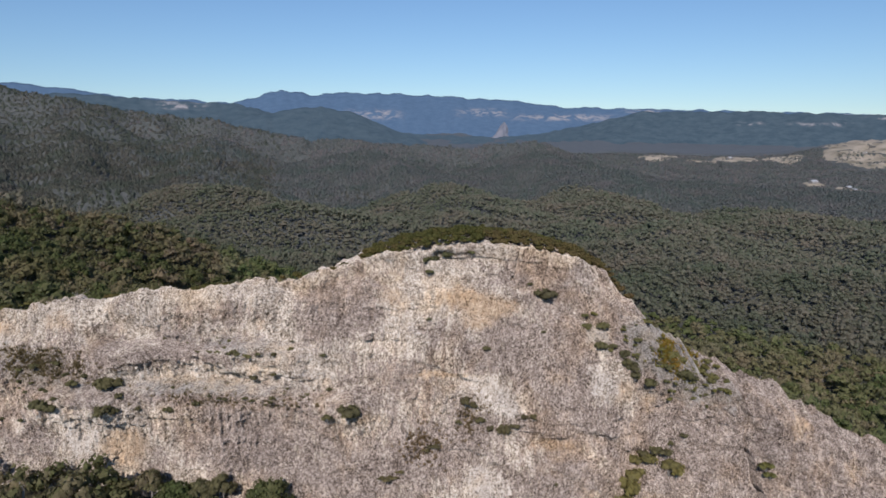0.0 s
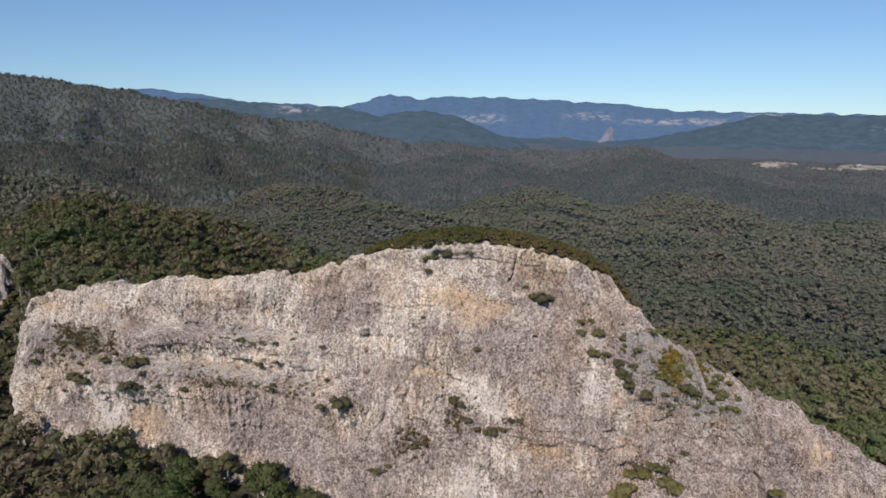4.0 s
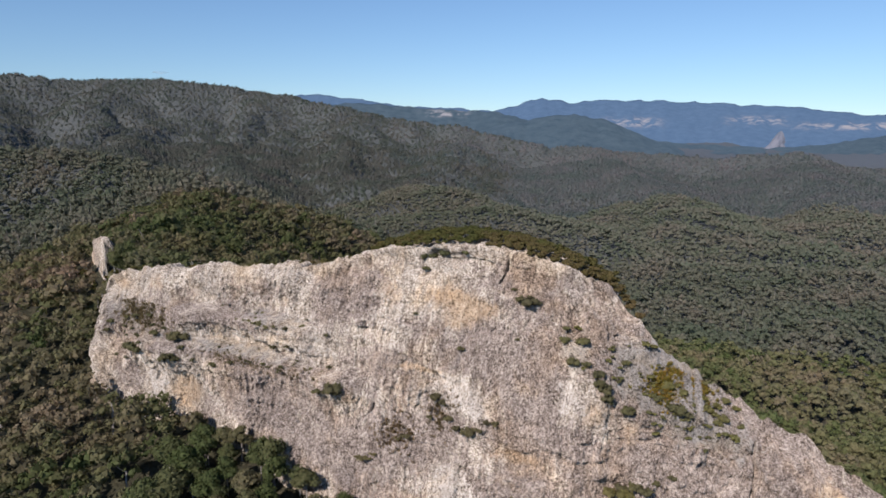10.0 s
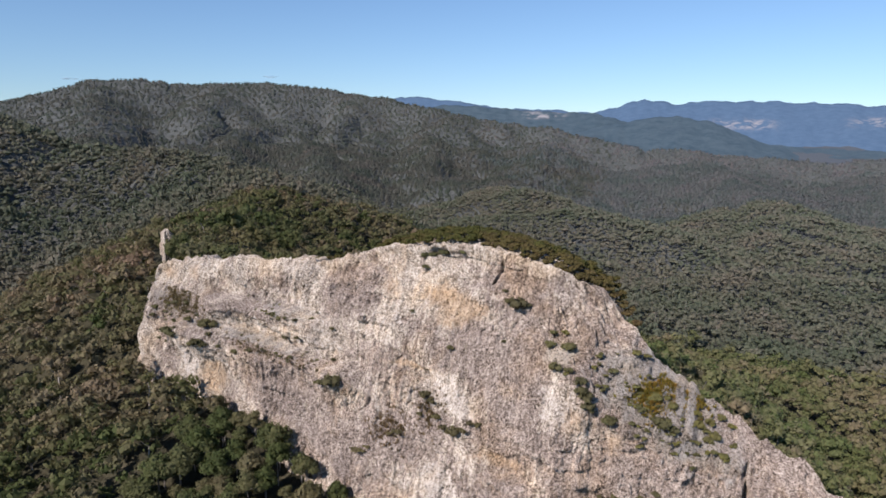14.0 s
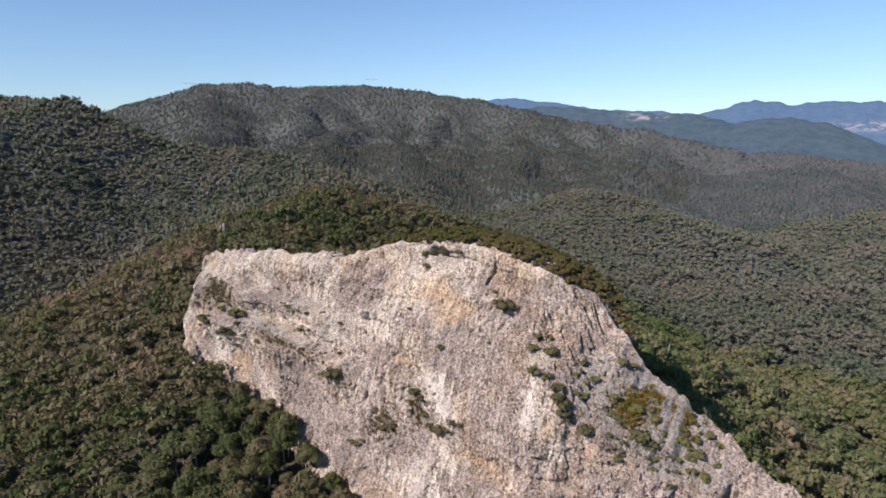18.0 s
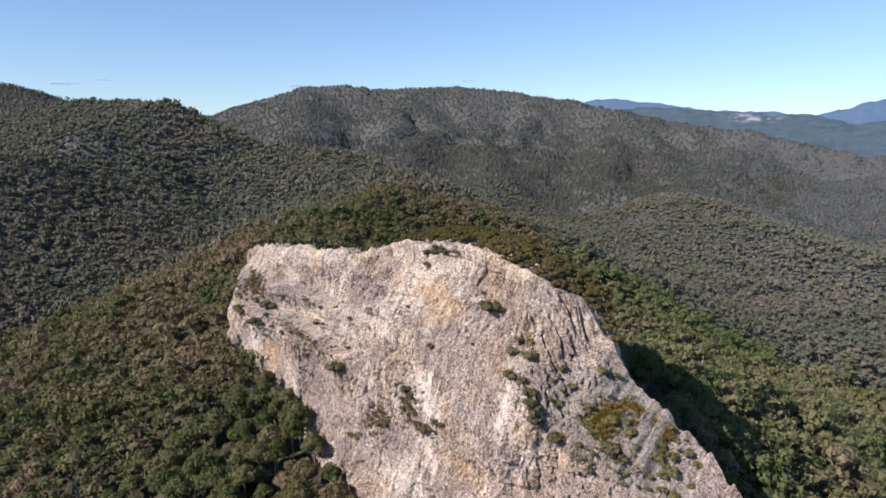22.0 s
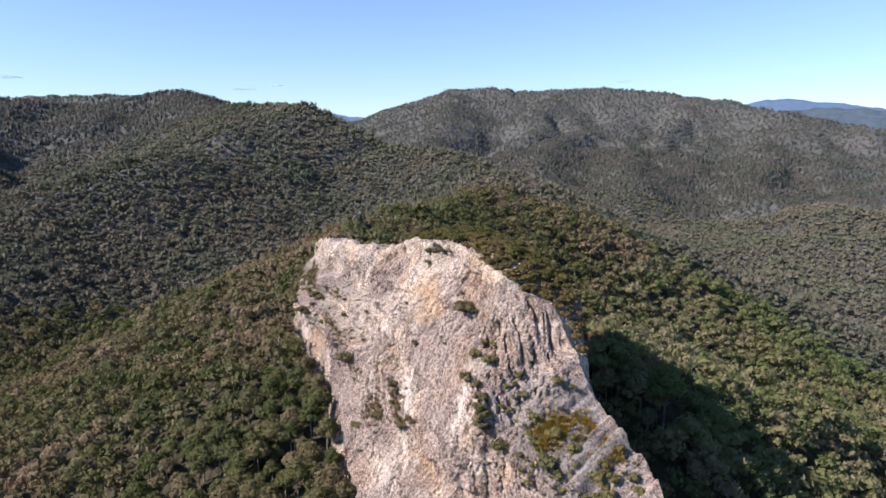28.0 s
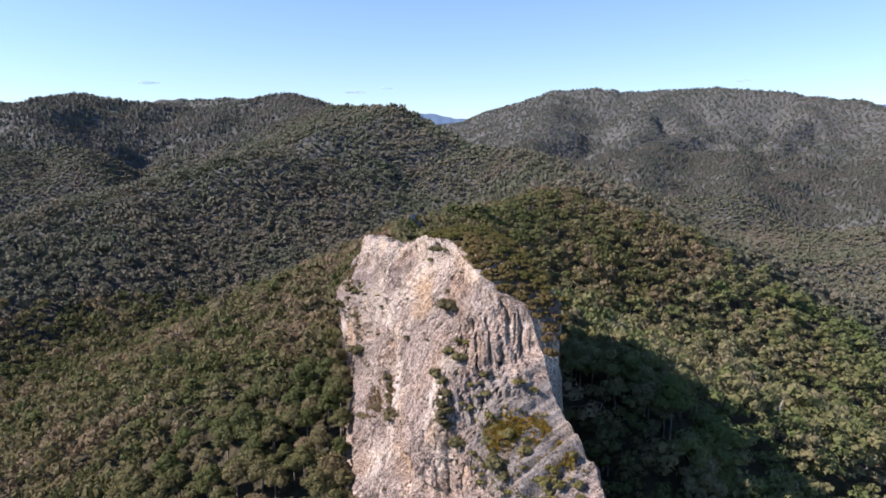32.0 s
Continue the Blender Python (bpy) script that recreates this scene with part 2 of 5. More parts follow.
# ---- terrain ----
EYE = (50.0, 10.0, 149.0)


def bearing(az, dist, el):
    """A place by bearing to the left of +y, distance and elevation, in degrees and metres, from the middle of the flight."""
    return (EYE[0] - math.sin(radians(az)) * dist, EYE[1] + math.cos(radians(az)) * dist, EYE[2] + math.tan(radians(el)) * dist)


T = 9.0  # canopy above ground
RIDGES = [
    # canopy along the crest, slope of the flanks
    ([(68, 178, 68), (52, 180, 80), (30, 180, 91), (0, 172, 95), (-40, 164, 100), (-90, 172, 105), (-115, 186, 105), (-132, 203, 108), (-150, 240, 106), (-175, 290, 105), (-215, 325, 116),
      (-270, 365, 120), (-340, 385, 130), (-415, 378, 133), (-470, 360, 142), (-524, 341, 160), (-800, 370, 175), (-1067, 385, 201), (-1085, 265, 190), (-1095, 168, 184), (-1100, 82, 192),
      (-1100, 0, 203), (-1105, -70, 188), (-1200, -400, 190)], 0.52),
    ([(-175, 290, 105), (-135, 312, 98), (-110, 345, 85), (-95, 400, 60), (-60, 500, 22)], 0.46),
    ([(-524, 341, 160), (-500, 280, 147), (-480, 220, 128), (-450, 150, 111), (-420, 80, 97), (-385, 0, 82), (-350, -100, 60)], 0.48),
    ([(-524, 341, 160), (-470, 450, 110), (-420, 560, 55)], 0.42),
    ([(-1067, 385, 201), (-1500, 380, 215), (-2300, 250, 235)], 0.45),
    ([(-1085, 265, 190), (-900, 230, 130), (-760, 190, 80)], 0.45),
    ([(-1100, 0, 203), (-900, 20, 140), (-700, 60, 80)], 0.45),
    ([bearing(62, 2300, 0.1), bearing(57, 2150, 0.7), bearing(54.5, 2100, 1.95), bearing(51, 2050, 3.05), bearing(46.5, 2000, 3.3), bearing(43, 1950, 2.95),
      bearing(38, 1900, 3.3), bearing(32, 1850, 2.65), bearing(27, 1750, 2.0), bearing(21, 1650, 0.75), bearing(14, 1550, -0.55), bearing(8, 1500, -1.7),
      bearing(2, 1480, -2.4), bearing(-8, 1480, -2.45), bearing(-14, 1480, -2.5), bearing(-18, 1500, -3.1), bearing(-22, 1500, -4.1), bearing(-27, 1500, -5.2)], 0.50),
    ([bearing(51, 2050, 2.9), bearing(51, 1500, 0.2), bearing(50, 1100, -3.4)], 0.46),
    ([bearing(42, 1950, 2.8), bearing(43, 1450, 0.3), bearing(42, 1050, -3.0), bearing(40, 850, -6.0)], 0.46),
    ([bearing(31, 1850, 2.4), bearing(33, 1400, -0.4), bearing(33, 1000, -4.0)], 0.44),
    ([bearing(23, 1700, 1.1), bearing(24, 1300, -2.0), bearing(23, 1000, -5.0)], 0.42),
    ([bearing(14, 1550, -0.55), bearing(15, 1150, -4.6), bearing(16, 850, -6.0), bearing(14, 720, -6.6), bearing(8, 640, -8.5), bearing(0, 560, -11)], 0.40),
    ([bearing(2, 1480, -2.4), bearing(-2, 1100, -4.6), bearing(-6, 800, -7.4), bearing(-9, 600, -10.8)], 0.30),
    ([bearing(-14, 1480, -2.5), bearing(-17, 1000, -5.6), bearing(-20, 700, -8.8), bearing(-22, 480, -13.2)], 0.26),
    ([bearing(-37.5, 2420, -2.8), bearing(-41, 2400, -1.6), bearing(-50, 2300, -1.2)], 0.22),
    ([bearing(-27, 1500, -5.2), bearing(-31, 1000, -7.6), bearing(-36, 700, -10.2)], 0.20),
]
# steep gullies cut into the flanks: line from the head down, depth, half width
GULLIES = [([(-1125, 1350), (-1010, 1190), (-930, 1060), (-800, 900)], 42, 42), ([(-945, 1490), (-865, 1370), (-790, 1260), (-690, 1090)], 42, 38),
           ([(-790, 1440), (-720, 1310), (-660, 1180), (-514, 915)], 26, 36), ([(-1170, 1188), (-1060, 1080), (-968, 984), (-860, 880)], 34, 36), ([(-1060, 150), (-945, 138), (-870, 136), (-780, 134)], 12, 48),
           ([(-480, 1300), (-400, 1120), (-330, 950)], 18, 40), ([(-250, 1340), (-220, 1150), (-190, 960)], 14, 45), ([(40, 1330), (20, 1150), (-20, 950), (-30, 780)], 16, 55), ([(330, 1250), (280, 1050), (220, 850)], 14, 60)]
CREST_X = [-108, -104, -100, -93, -81, -72, -63, -52, -39, -30, -22, -13.6, -4, 6, 19, 28, 36, 42, 49, 54, 57, 60, 63, 67, 75, 84, 94, 130]
CREST_Z = [97.0, 101.0, 105.5, 108.6, 110.2, 110.8, 112.5, 113.2, 115.2, 116.2, 118.2, 121.0, 122.8, 123.7, 123.1, 120.8, 116.8, 110.0, 103.1, 100.3, 98.9, 97.5, 96.3, 94.5, 90.9, 86.0, 81.2, 62.2]
CREST_PLAN_X = [-108, -70, -40, 0, 12, 20, 28, 31, 34, 37, 40, 44, 50, 57, 62, 68, 80, 100, 130]
CREST_PLAN_Y = [152.6, 144.5, 138, 131.5, 129.3, 127.1, 126.0, 126.6, 129.0, 131.0, 130.6, 129.6, 128.8, 129, 126.5, 122, 117, 110, 101]


def crest_y(x):
    return np.interp(x, CREST_PLAN_X, CREST_PLAN_Y)


def height(x, y):
    """The ground's height."""
    x, y = np.asarray(x, float), np.asarray(y, float)
    r = np.hypot(x, y - 100)
    wob = 14 * fbm2(x / 160, y / 160, 3, 3) * smooth(150, 500, r)
    wx, wy = x + wob * 2.2, y + 2.2 * 14 * fbm2(x / 160, y / 160, 3, 9) * smooth(150, 500, r)
    k = 9.0
    valley = smooth(-16, -24, np.degrees(np.arctan2(-(x - EYE[0]), y - EYE[1]))) * smooth(1150, 1500, np.hypot(x - EYE[0], y - EYE[1]))
    acc = np.exp((12 - 13 * valley * smooth(2150, 2000, np.hypot(x - EYE[0], y - EYE[1])) + 10 * (1 - 0.8 * valley) * fbm2(x / 300, y / 300, 3, 5)) / k)
    for pts, slope in RIDGES:
        best = np.full(x.shape, -1e9)
        for (ax, ay, az), (bx, by, bz) in zip(pts, pts[1:]):
            dx, dy = bx - ax, by - ay
            t = np.clip(((wx - ax) * dx + (wy - ay) * dy) / (dx * dx + dy * dy), 0, 1)
            d = np.hypot(wx - ax - t * dx, wy - ay - t * dy)
            best = np.maximum(best, az - T + t * (bz - az) - slope * (np.sqrt(d * d + 400) - 20))
        acc = acc + np.exp(np.clip(best, -50, 400) / k)
    h = k * np.log(acc)
    gully = np.abs(fbm2(x / 165, y / 165, 3, 21))
    h = h - 8 * smooth(0.45, 0.0, gully) * smooth(250, 600, r) + 3 * fbm2(x / 60, y / 60, 2, 31) * smooth(120, 300, r)
    for pts, depth, wide in GULLIES:
        near, along, n = np.full(x.shape, 1e9), np.zeros(x.shape), len(pts) - 1
        for i, ((ax, ay), (bx, by)) in enumerate(zip(pts, pts[1:])):
            dx, dy = bx - ax, by - ay
            t = np.clip(((wx - ax) * dx + (wy - ay) * dy) / (dx * dx + dy * dy), 0, 1)
            d = np.hypot(wx - ax - t * dx, wy - ay - t * dy)
            along = np.where(d < near, (i + t) / n, along)
            near = np.minimum(near, d)
        h = h - 1.1 * depth * smooth(0.0, 0.35, along) * smooth(1.08, 0.8, along) * np.exp(-np.abs(near / (0.85 * wide)) ** 1.35)
    # foot of the cliff, on the sunny side
    foot = np.interp(x, [-130, -98, -61, -20, 40, 100, 160], [68, 71, 72, 69, 55, 39, 20])
    ahead = crest_y(x) - 6 - y
    front = foot - 0.27 * np.maximum(ahead - 8, 0)
    past = smooth(-98, -128, x)
    w = smooth(0, 1, (ahead + 8 + 18 * past) / (9 + 42 * past)) * smooth(-215, -112, x) * smooth(260, 160, x) 
    h = h * (1 - w) + np.minimum(h, front) * w
    back = np.interp(x, [-40, 0, 25, 42, 60, 100], [200, 88, 86, 77, 61, 37]) - 0.18 * np.clip(y - 170, 0, 200) + 400 * smooth(300, 400, y)
    w = smooth(-6, -14, ahead) * smooth(-40, 0, x)
    h = h * (1 - w) + np.minimum(h, back) * w
    return h


def build_ground():
    rad = np.concatenate([6.0 * (300 / 6.0) ** np.linspace(0, 1, 95, endpoint=False), np.arange(300, 900, 10.0), np.arange(900, 2400, 12.0), np.geomspace(2400, 4880, 18)])
    ang = radians(1) * np.concatenate([np.linspace(-50, 108, 400, endpoint=False), np.linspace(108, 310, 50)])
    rr, aa = np.meshgrid(rad, ang, indexing="ij")
    x, y = -np.sin(aa) * rr, 100 + np.cos(aa) * rr
    z = height(x, y)
    z = z + 2.5 * fbm2(x / 11, y / 11, 2, 77) * smooth(1700, 2100, rr) + 0.4 * fbm2(x / 3, y / 3, 2, 78) * smooth(400, 100, rr)
    verts = np.stack([x, y, z], -1).reshape(-1, 3)
    me = mesh_from("ground", verts, grid_faces(len(rad), len(ang)), FLOOR, {"far": smooth(190, 420, rr).ravel(), "remote_haze": smooth(2150, 2450, rr).ravel()}, True)
    return tagged(new("ground", me), "brown leaf-littered forest floor over steep hills and gullies", "ground", kind="structure")


ground = build_ground()

# ---- the cliff ----
PROFILE_X = [-108, -85, -60, -20, 0, 20, 28, 35, 50, 60, 70, 100, 130]
PROFILE_D = [0, 5, 13, 22, 42, 75]        # metres under the crest
PROFILE = np.array([
    [0, 3, 7, 8, 10, 14], [0, 3, 7, 9, 10, 14], [0, 3, 7.5, 8.8, 10, 16], [0, 3, 6.5, 9.5, 14.5, 22], [0, 2.5, 5.2, 8, 14, 22], [0, 2.4, 5.6, 7.6, 13, 19.5], [0, 1.8, 6.1, 8.9, 13.6, 19.5],
    [0, 6, 11, 14.5, 18.5, 24], [0, 10.2, 12.8, 14.5, 18, 23], [0, 9.2, 12.2, 14.6, 18.6, 22.6], [0, 4, 8, 11, 16, 22], [0, 3, 7, 10, 15, 20], [0, 3, 7, 10, 15, 20]])


def face_offset(x, under):
    """How far the sunny face stands out from the crest line at x, that many metres under the crest."""
    x, under = np.broadcast_arrays(np.asarray(x, float), np.asarray(under, float))
    cols = np.stack([np.interp(x, PROFILE_X, PROFILE[:, k]) for k in range(6)], -1)
    out = np.zeros(x.shape)
    for k in range(5):
        a, b = PROFILE_D[k], PROFILE_D[k + 1]
        out = out + (cols[..., k + 1] - cols[..., k]) * np.clip((under - a) / (b - a), 0, 1)
    return out


def blob(x, z, cx, cz, rx, rz):
    return np.exp(-(((x - cx) / rx) ** 2 + ((z - cz) / rz) ** 2))


def relief(x, z):
    """Relief of the face, outwards in metres."""
    warp = 1.5 * fbm2(x / 9, z / 14, 2, 40)
    out = 1.7 * fbm2(x / 24, z / 20, 3, 41)
    rough = 0.45 + 0.75 * smooth(-0.25, 0.35, fbm2(x / 14, z / 8, 3, 42)) + 0.7 * smooth(40, 47, x)           # smooth sheets between broken ground
    out = out + 0.40 * rough * fbm2((x + warp) / 2.6, z / 22, 3, 43)
    step = fbm2(x / 26, z / 6.5 + 0.06 * x, 3, 47)
    out = out + 0.9 * np.tanh(2.5 * step)
    out = out + 0.3 * rough * (0.45 - np.abs(fbm2(x / 1.8, z / 3.0, 3, 53, 0.6))) * (1 + 0.5 * noise2(x / 12, z / 9, 57))
    out = out - 0.4 * rough * smooth(0.35, 0.7, fbm2(x / 1.3, z / 1.5, 2, 56, 0.5))
    flutes = smooth(-0.1, 0.5, fbm2(x / 21, z / 8, 2, 60))
    out = out + 0.24 * rough * fbm2(x / 0.9 + 3, z / 2.0, 3, 59, 0.6) + 0.28 * flutes * fbm2((x + 0.4 * warp) / 0.85, z / 11, 2, 54) + 0.5 * np.maximum(fbm2(x / 3.2, z / 2.6, 3, 58), 0)
    # short broken ledges
    out = out + 0.35 * np.tanh(4 * fbm2(x / 7, z / 1.9, 3, 64)) * smooth(-0.2, 0.3, noise2(x / 17, z / 9, 65))
    # long benches towards the end
    for z0, tilt, x0, x1, size in ((103.0, 0.03, -72, -26, 2.3), (94.5, 0.02, -84, -14, 2.4), (97.0, -0.02, -6, 16, 0.6), (84.0, 0.10, 8, 34, 0.8), (115.5, -0.03, -20, 8, 0.5)):
        line = z0 + tilt * (x - (x0 + x1) / 2) + 0.9 * fbm2(x / 8, 0 * x + z0, 3, 63)
        out = out + size * np.tanh((line - z) / 0.5) * smooth(x0 - 5, x0 + 5, x) * smooth(x1 + 5, x1 - 5, x) * smooth(9, 2, np.abs(z - line))
    # a cleft down the low end, the buttress beside it, and a knob standing out from the foot
    cleft = x - np.interp(z, [70, 76, 82, 88, 93], [65.8, 64.3, 62.6, 61.6, 62.6]) + 0.7 * fbm2(z / 3, 0 * z, 2, 69)
    out = out - 3.0 * smooth(0.8, 0.1, np.abs(cleft)) * smooth(94, 90, z) - 0.8 * smooth(6, 1, np.abs(cleft)) * smooth(95, 90, z) + 1.3 * smooth(2, 5, cleft) * smooth(16, 8, cleft) * smooth(94, 86, z)
    out = out + 3.6 * np.sqrt(np.clip(1 - ((x - 41.0) / 5.5) ** 2 - ((z - 74.0) / 5.0) ** 2, 0, 1)) - 1.6 * blob(x, z, 41, 81.5, 8, 2)
    crack = x - 15.3 - 0.15 * (z - 118) + 0.35 * fbm2(z / 1.6, 0 * z, 2, 70)
    out = out - 1.1 * smooth(0.45, 0.05, np.abs(crack)) * smooth(114.5, 116.5, z)
    # the hollow with its scree under the ochre scar, and the grassy ledge near the end
    out = out - 1.8 * blob(x, z, 2, 90, 6, 7) + 1.2 * blob(x, z, -6, 84, 8, 5) + 1.3 * blob(x, z, -78, 95, 12, 3) - 1.0 * blob(x, z, -62, 82, 5, 5)
    return out


def fin_depth(x, y, z):
    """Grooves that part the upright fins at the end of the summit block, inwards in metres."""
    c = (0.38 * x + 0.92 * y + 0.14 * (z - 110)) / 1.9 + 0.3 * fbm2(x / 5, z / 6, 3, 66) + 0.25 * fbm2(y / 1.5, z / 2.5, 2, 73)
    groove = np.abs(2 * (c - np.floor(c)) - 1) ** 3.0 * (0.6 + 0.6 * noise2(np.round(c) * 3.1, z / 4, 67))
    c = 2.7 * c + 0.3 * fbm2(x / 2, z / 3, 2, 69)
    small = np.abs(2 * (c - np.floor(c)) - 1) ** 2.0 * (0.5 + 0.5 * noise2(np.round(c) * 1.7, z / 2.5, 68))
    there = np.clip(1.6 * blob(x, z, 35.5, 112, 6, 6.5) + 0.9 * blob(x, z, 39, 104, 5, 4) + 0.6 * blob(x, z, 42, 90, 7, 6), 0, 1)
    return there * (2.4 * groove + 0.9 * small)


def crest_z(x):
    return np.interp(x, CREST_X, CREST_Z) + (0.55 + 0.45 * smooth(38, 50, x)) * fbm2(x / 2.2, 0 * x, 3, 61) + 0.5 * fbm2(x / 7, 0 * x, 2, 62)


def face_point(x, z):
    """The place on the sunny face at x and height z."""
    x, z = np.asarray(x, float), np.asarray(z, float)
    under = np.maximum(np.interp(x, CREST_X, CREST_Z) - z, 0)
    return crest_y(x) - face_offset(x, under) - relief(x, z)


# stains on the face: along it, height, half width, half height, strength
OCHRE = [(3.9, 113.2, 6, 2.2, 1.0), (10.5, 112, 6, 2, 1.0), (6.5, 109, 4.5, 1.8, 0.8), (-9.5, 113, 5, 2.5, 0.7), (-1, 99, 9, 0.8, 1.0), (34.5, 97, 4, 4, 0.8), (41, 93, 2, 3, 0.7), (20, 86, 9, 1.8, 0.7), (-17, 91, 5, 1.6, 0.8),
         (-66, 82, 5, 4.5, 1.4), (-95, 104, 6, 2.2, 0.9), (-80, 106.5, 5, 2.5, 0.7), (-62, 105, 4, 2, 0.5), (-37, 107.5, 4, 2, 0.5), (22, 99.5, 4, 2.5, 0.6), (73, 86.5, 4, 2.5, 0.9), (84, 77, 4, 4, 0.7), (40, 75, 3, 2.5, 0.7)]
WHITE = [(5.5, 98, 4, 1.5, 0.8), (10.8, 94.5, 5, 3, 1.0), (7, 78, 5, 3.5, 1.0), (30.5, 107, 3, 2.2, 0.9), (29.5, 114.5, 3.5, 2.5, 0.45), (36, 112.5, 2, 3, 0.35), (-54, 97, 12, 1.8, 0.8), (-36.5, 102, 8, 1.3, 0.6), (-63, 106.5, 8, 2.5, 0.6),
         (-88, 85, 3, 2, 0.7), (30, 99, 4, 4, 0.8), (-74, 84, 4, 5, 0.9), (48, 103, 5, 3, 0.6), (55, 92, 9, 4, 0.5), (-30, 98, 8, 2, 0.5), (-8, 106, 6, 4, 0.4)]
MAUVE = [(15.5, 101.5, 4, 4, 1.0), (24.5, 105, 4.5, 6, 1.0), (23.5, 98, 3.5, 6, 0.8), (23.5, 91.5, 5, 4, 1.0), (20.5, 117.5, 6, 2.6, 1.0), (13.5, 108, 4, 3, 0.8), (4.5, 90, 5, 4, 0.9), (-2, 84, 6, 4, 0.8), (39.5, 88, 8, 3, 1.0),
         (39.5, 101, 4, 4, 0.9), (50, 90, 8, 4, 0.7), (19, 79, 12, 4, 0.7), (62, 86, 6, 6, 0.5), (24, 114, 4.5, 4, 0.6), (34, 108, 4, 4, 0.5)]
MAUVE_END = [(-20.7, 112, 6, 3.5, 1.1), (-24, 107.5, 5, 3, 0.9), (-87, 95.5, 8, 2.6, 1.0), (-47, 101.5, 14, 1.3, 1.0), (-50, 93, 22, 1.6, 1.1), (-88, 83, 6, 4, 0.8), (-39, 86, 9, 6, 0.9), (-26, 89.5, 5, 4, 0.9), (-15, 83, 9, 4, 0.9),
             (-24, 78.5, 6, 4, 0.8), (-70, 100, 7, 2, 0.7), (-9, 100, 7, 3, 0.4), (-48, 109, 6, 2, 0.5)]


def stains(x, z, places):
    return sum(k * blob(x, z, cx, cz, rx, rz) for cx, cz, rx, rz, k in places)


def build_cliff():
    nu, nf, nb = 1000, 215, 30
    x = np.concatenate([np.linspace(-108, 26, 550, endpoint=False), np.linspace(26, 50, 280, endpoint=False), np.linspace(50, 80, 120, endpoint=False), np.linspace(80, 130, 50)])
    top, yc = crest_z(x), crest_y(x)
    low = np.interp(x, [-108, 60, 130], [52.0, 34.0, 20.0])
    mid = np.minimum(66.0, top - 12)                      # below this the face hides behind trees
    z = np.concatenate([low[:, None] + (mid - low)[:, None] * np.linspace(0, 1, 25, endpoint=False), mid[:, None] + (top - mid)[:, None] * np.linspace(0, 1, nf - 25)], 1)
    xx = np.repeat(x[:, None], nf, 1)
    under = top[:, None] - z
    rel = relief(xx, z) * smooth(0, 3, under)
    y = yc[:, None] - face_offset(xx, under) - rel
    deep = fin_depth(xx, y, z) * smooth(0, 1.5, under)
    xx, y = xx - 0.85 * deep, y + 0.4 * deep
    # left end turns back into the hill
    end = smooth(-103, -108, xx)
    y = y + end * (6 + 0.1 * under)
    # the cap and the shaded back
    cap = np.interp(x, [-108, -30, -10, 0, 30, 38, 45, 130], [3, 5, 9, 11.5, 12.5, 5, 0.9, 0.7])
    bk = np.linspace(0, 1, nb)[1:]
    cap_t, drop_t = np.clip(bk / 0.3, 0, 1), np.clip((bk - 0.3) / 0.7, 0, 1)
    bx = np.repeat(x[:, None], nb - 1, 1)
    rise = np.interp(x, [-30, -10, 8, 30, 40], [-1, 0.2, 0.6, -0.5, -1])
    by = yc[:, None] + cap[:, None] * cap_t[None, :] + drop_t[None, :] * (top - low)[:, None] * (0.16 - 0.12 * smooth(32, 40, x))[:, None]
    bz = top[:, None] + rise[:, None] * np.sin(cap_t * 1.6)[None, :] - (top - low)[:, None] * drop_t[None, :]
    by = by + (1.6 - 1.2 * smooth(32, 40, bx)) * fbm2(bx / 9, bz / 9, 3, 71) * (cap_t > 0.5)
    bz = bz + 0.5 * fbm2(bx / 2.5, by / 2.5, 2, 72) * (drop_t < 0.05)[None, :]
    verts = np.concatenate([np.stack([xx, y, z], -1), np.stack([bx, by, bz], -1)], 1)
    nv = verts.shape[1]
    v = verts.reshape(-1, 3)
    X, Z = v[:, 0], v[:, 2]
    U = np.interp(X, CREST_X, CREST_Z) - Z
    ochre, white = stains(X, Z, OCHRE), stains(X, Z, WHITE) + 0.25 * smooth(6, 1, U) * smooth(45, 30, X)
    crust = 0.24 * np.clip(stains(X, Z, MAUVE) + stains(X, Z, MAUVE_END), 0, 1) + 0.15 * smooth(26, 38, X) + 0.10 * smooth(41, 48, X) - 0.03 - 0.10 * np.clip(ochre, 0, 1) - 0.14 * np.clip(white, 0, 1)
    me = mesh_from("cliff", v, grid_faces(nu, nv), ROCK, {"ochre": np.clip(ochre, 0, 1), "white": np.clip(white, 0, 1), "crust": crust, "lichen": np.clip(0.95 * blob(X, Z, 50, 99, 8, 6) + 0.7 * blob(X, Z, 41, 104, 6, 5) + 0.5 * blob(X, Z, -40, 103.5, 18, 1.8) + 0.55 * blob(X, Z, -50, 94.8, 30, 1.8) + 0.6 * blob(X, Z, -85, 98, 9, 4) + 0.35 * blob(X, Z, -98, 98, 7, 9) + 0.5 * blob(X, Z, 58, 92, 8, 4) + 0.5 * blob(X, Z, 30, 107, 4, 4), 0, 1)}, False)
    return tagged(new("cliff", me), "pale streaked blade of bare rock with ochre scars and ledges", "cliff")


cliff = build_cliff()


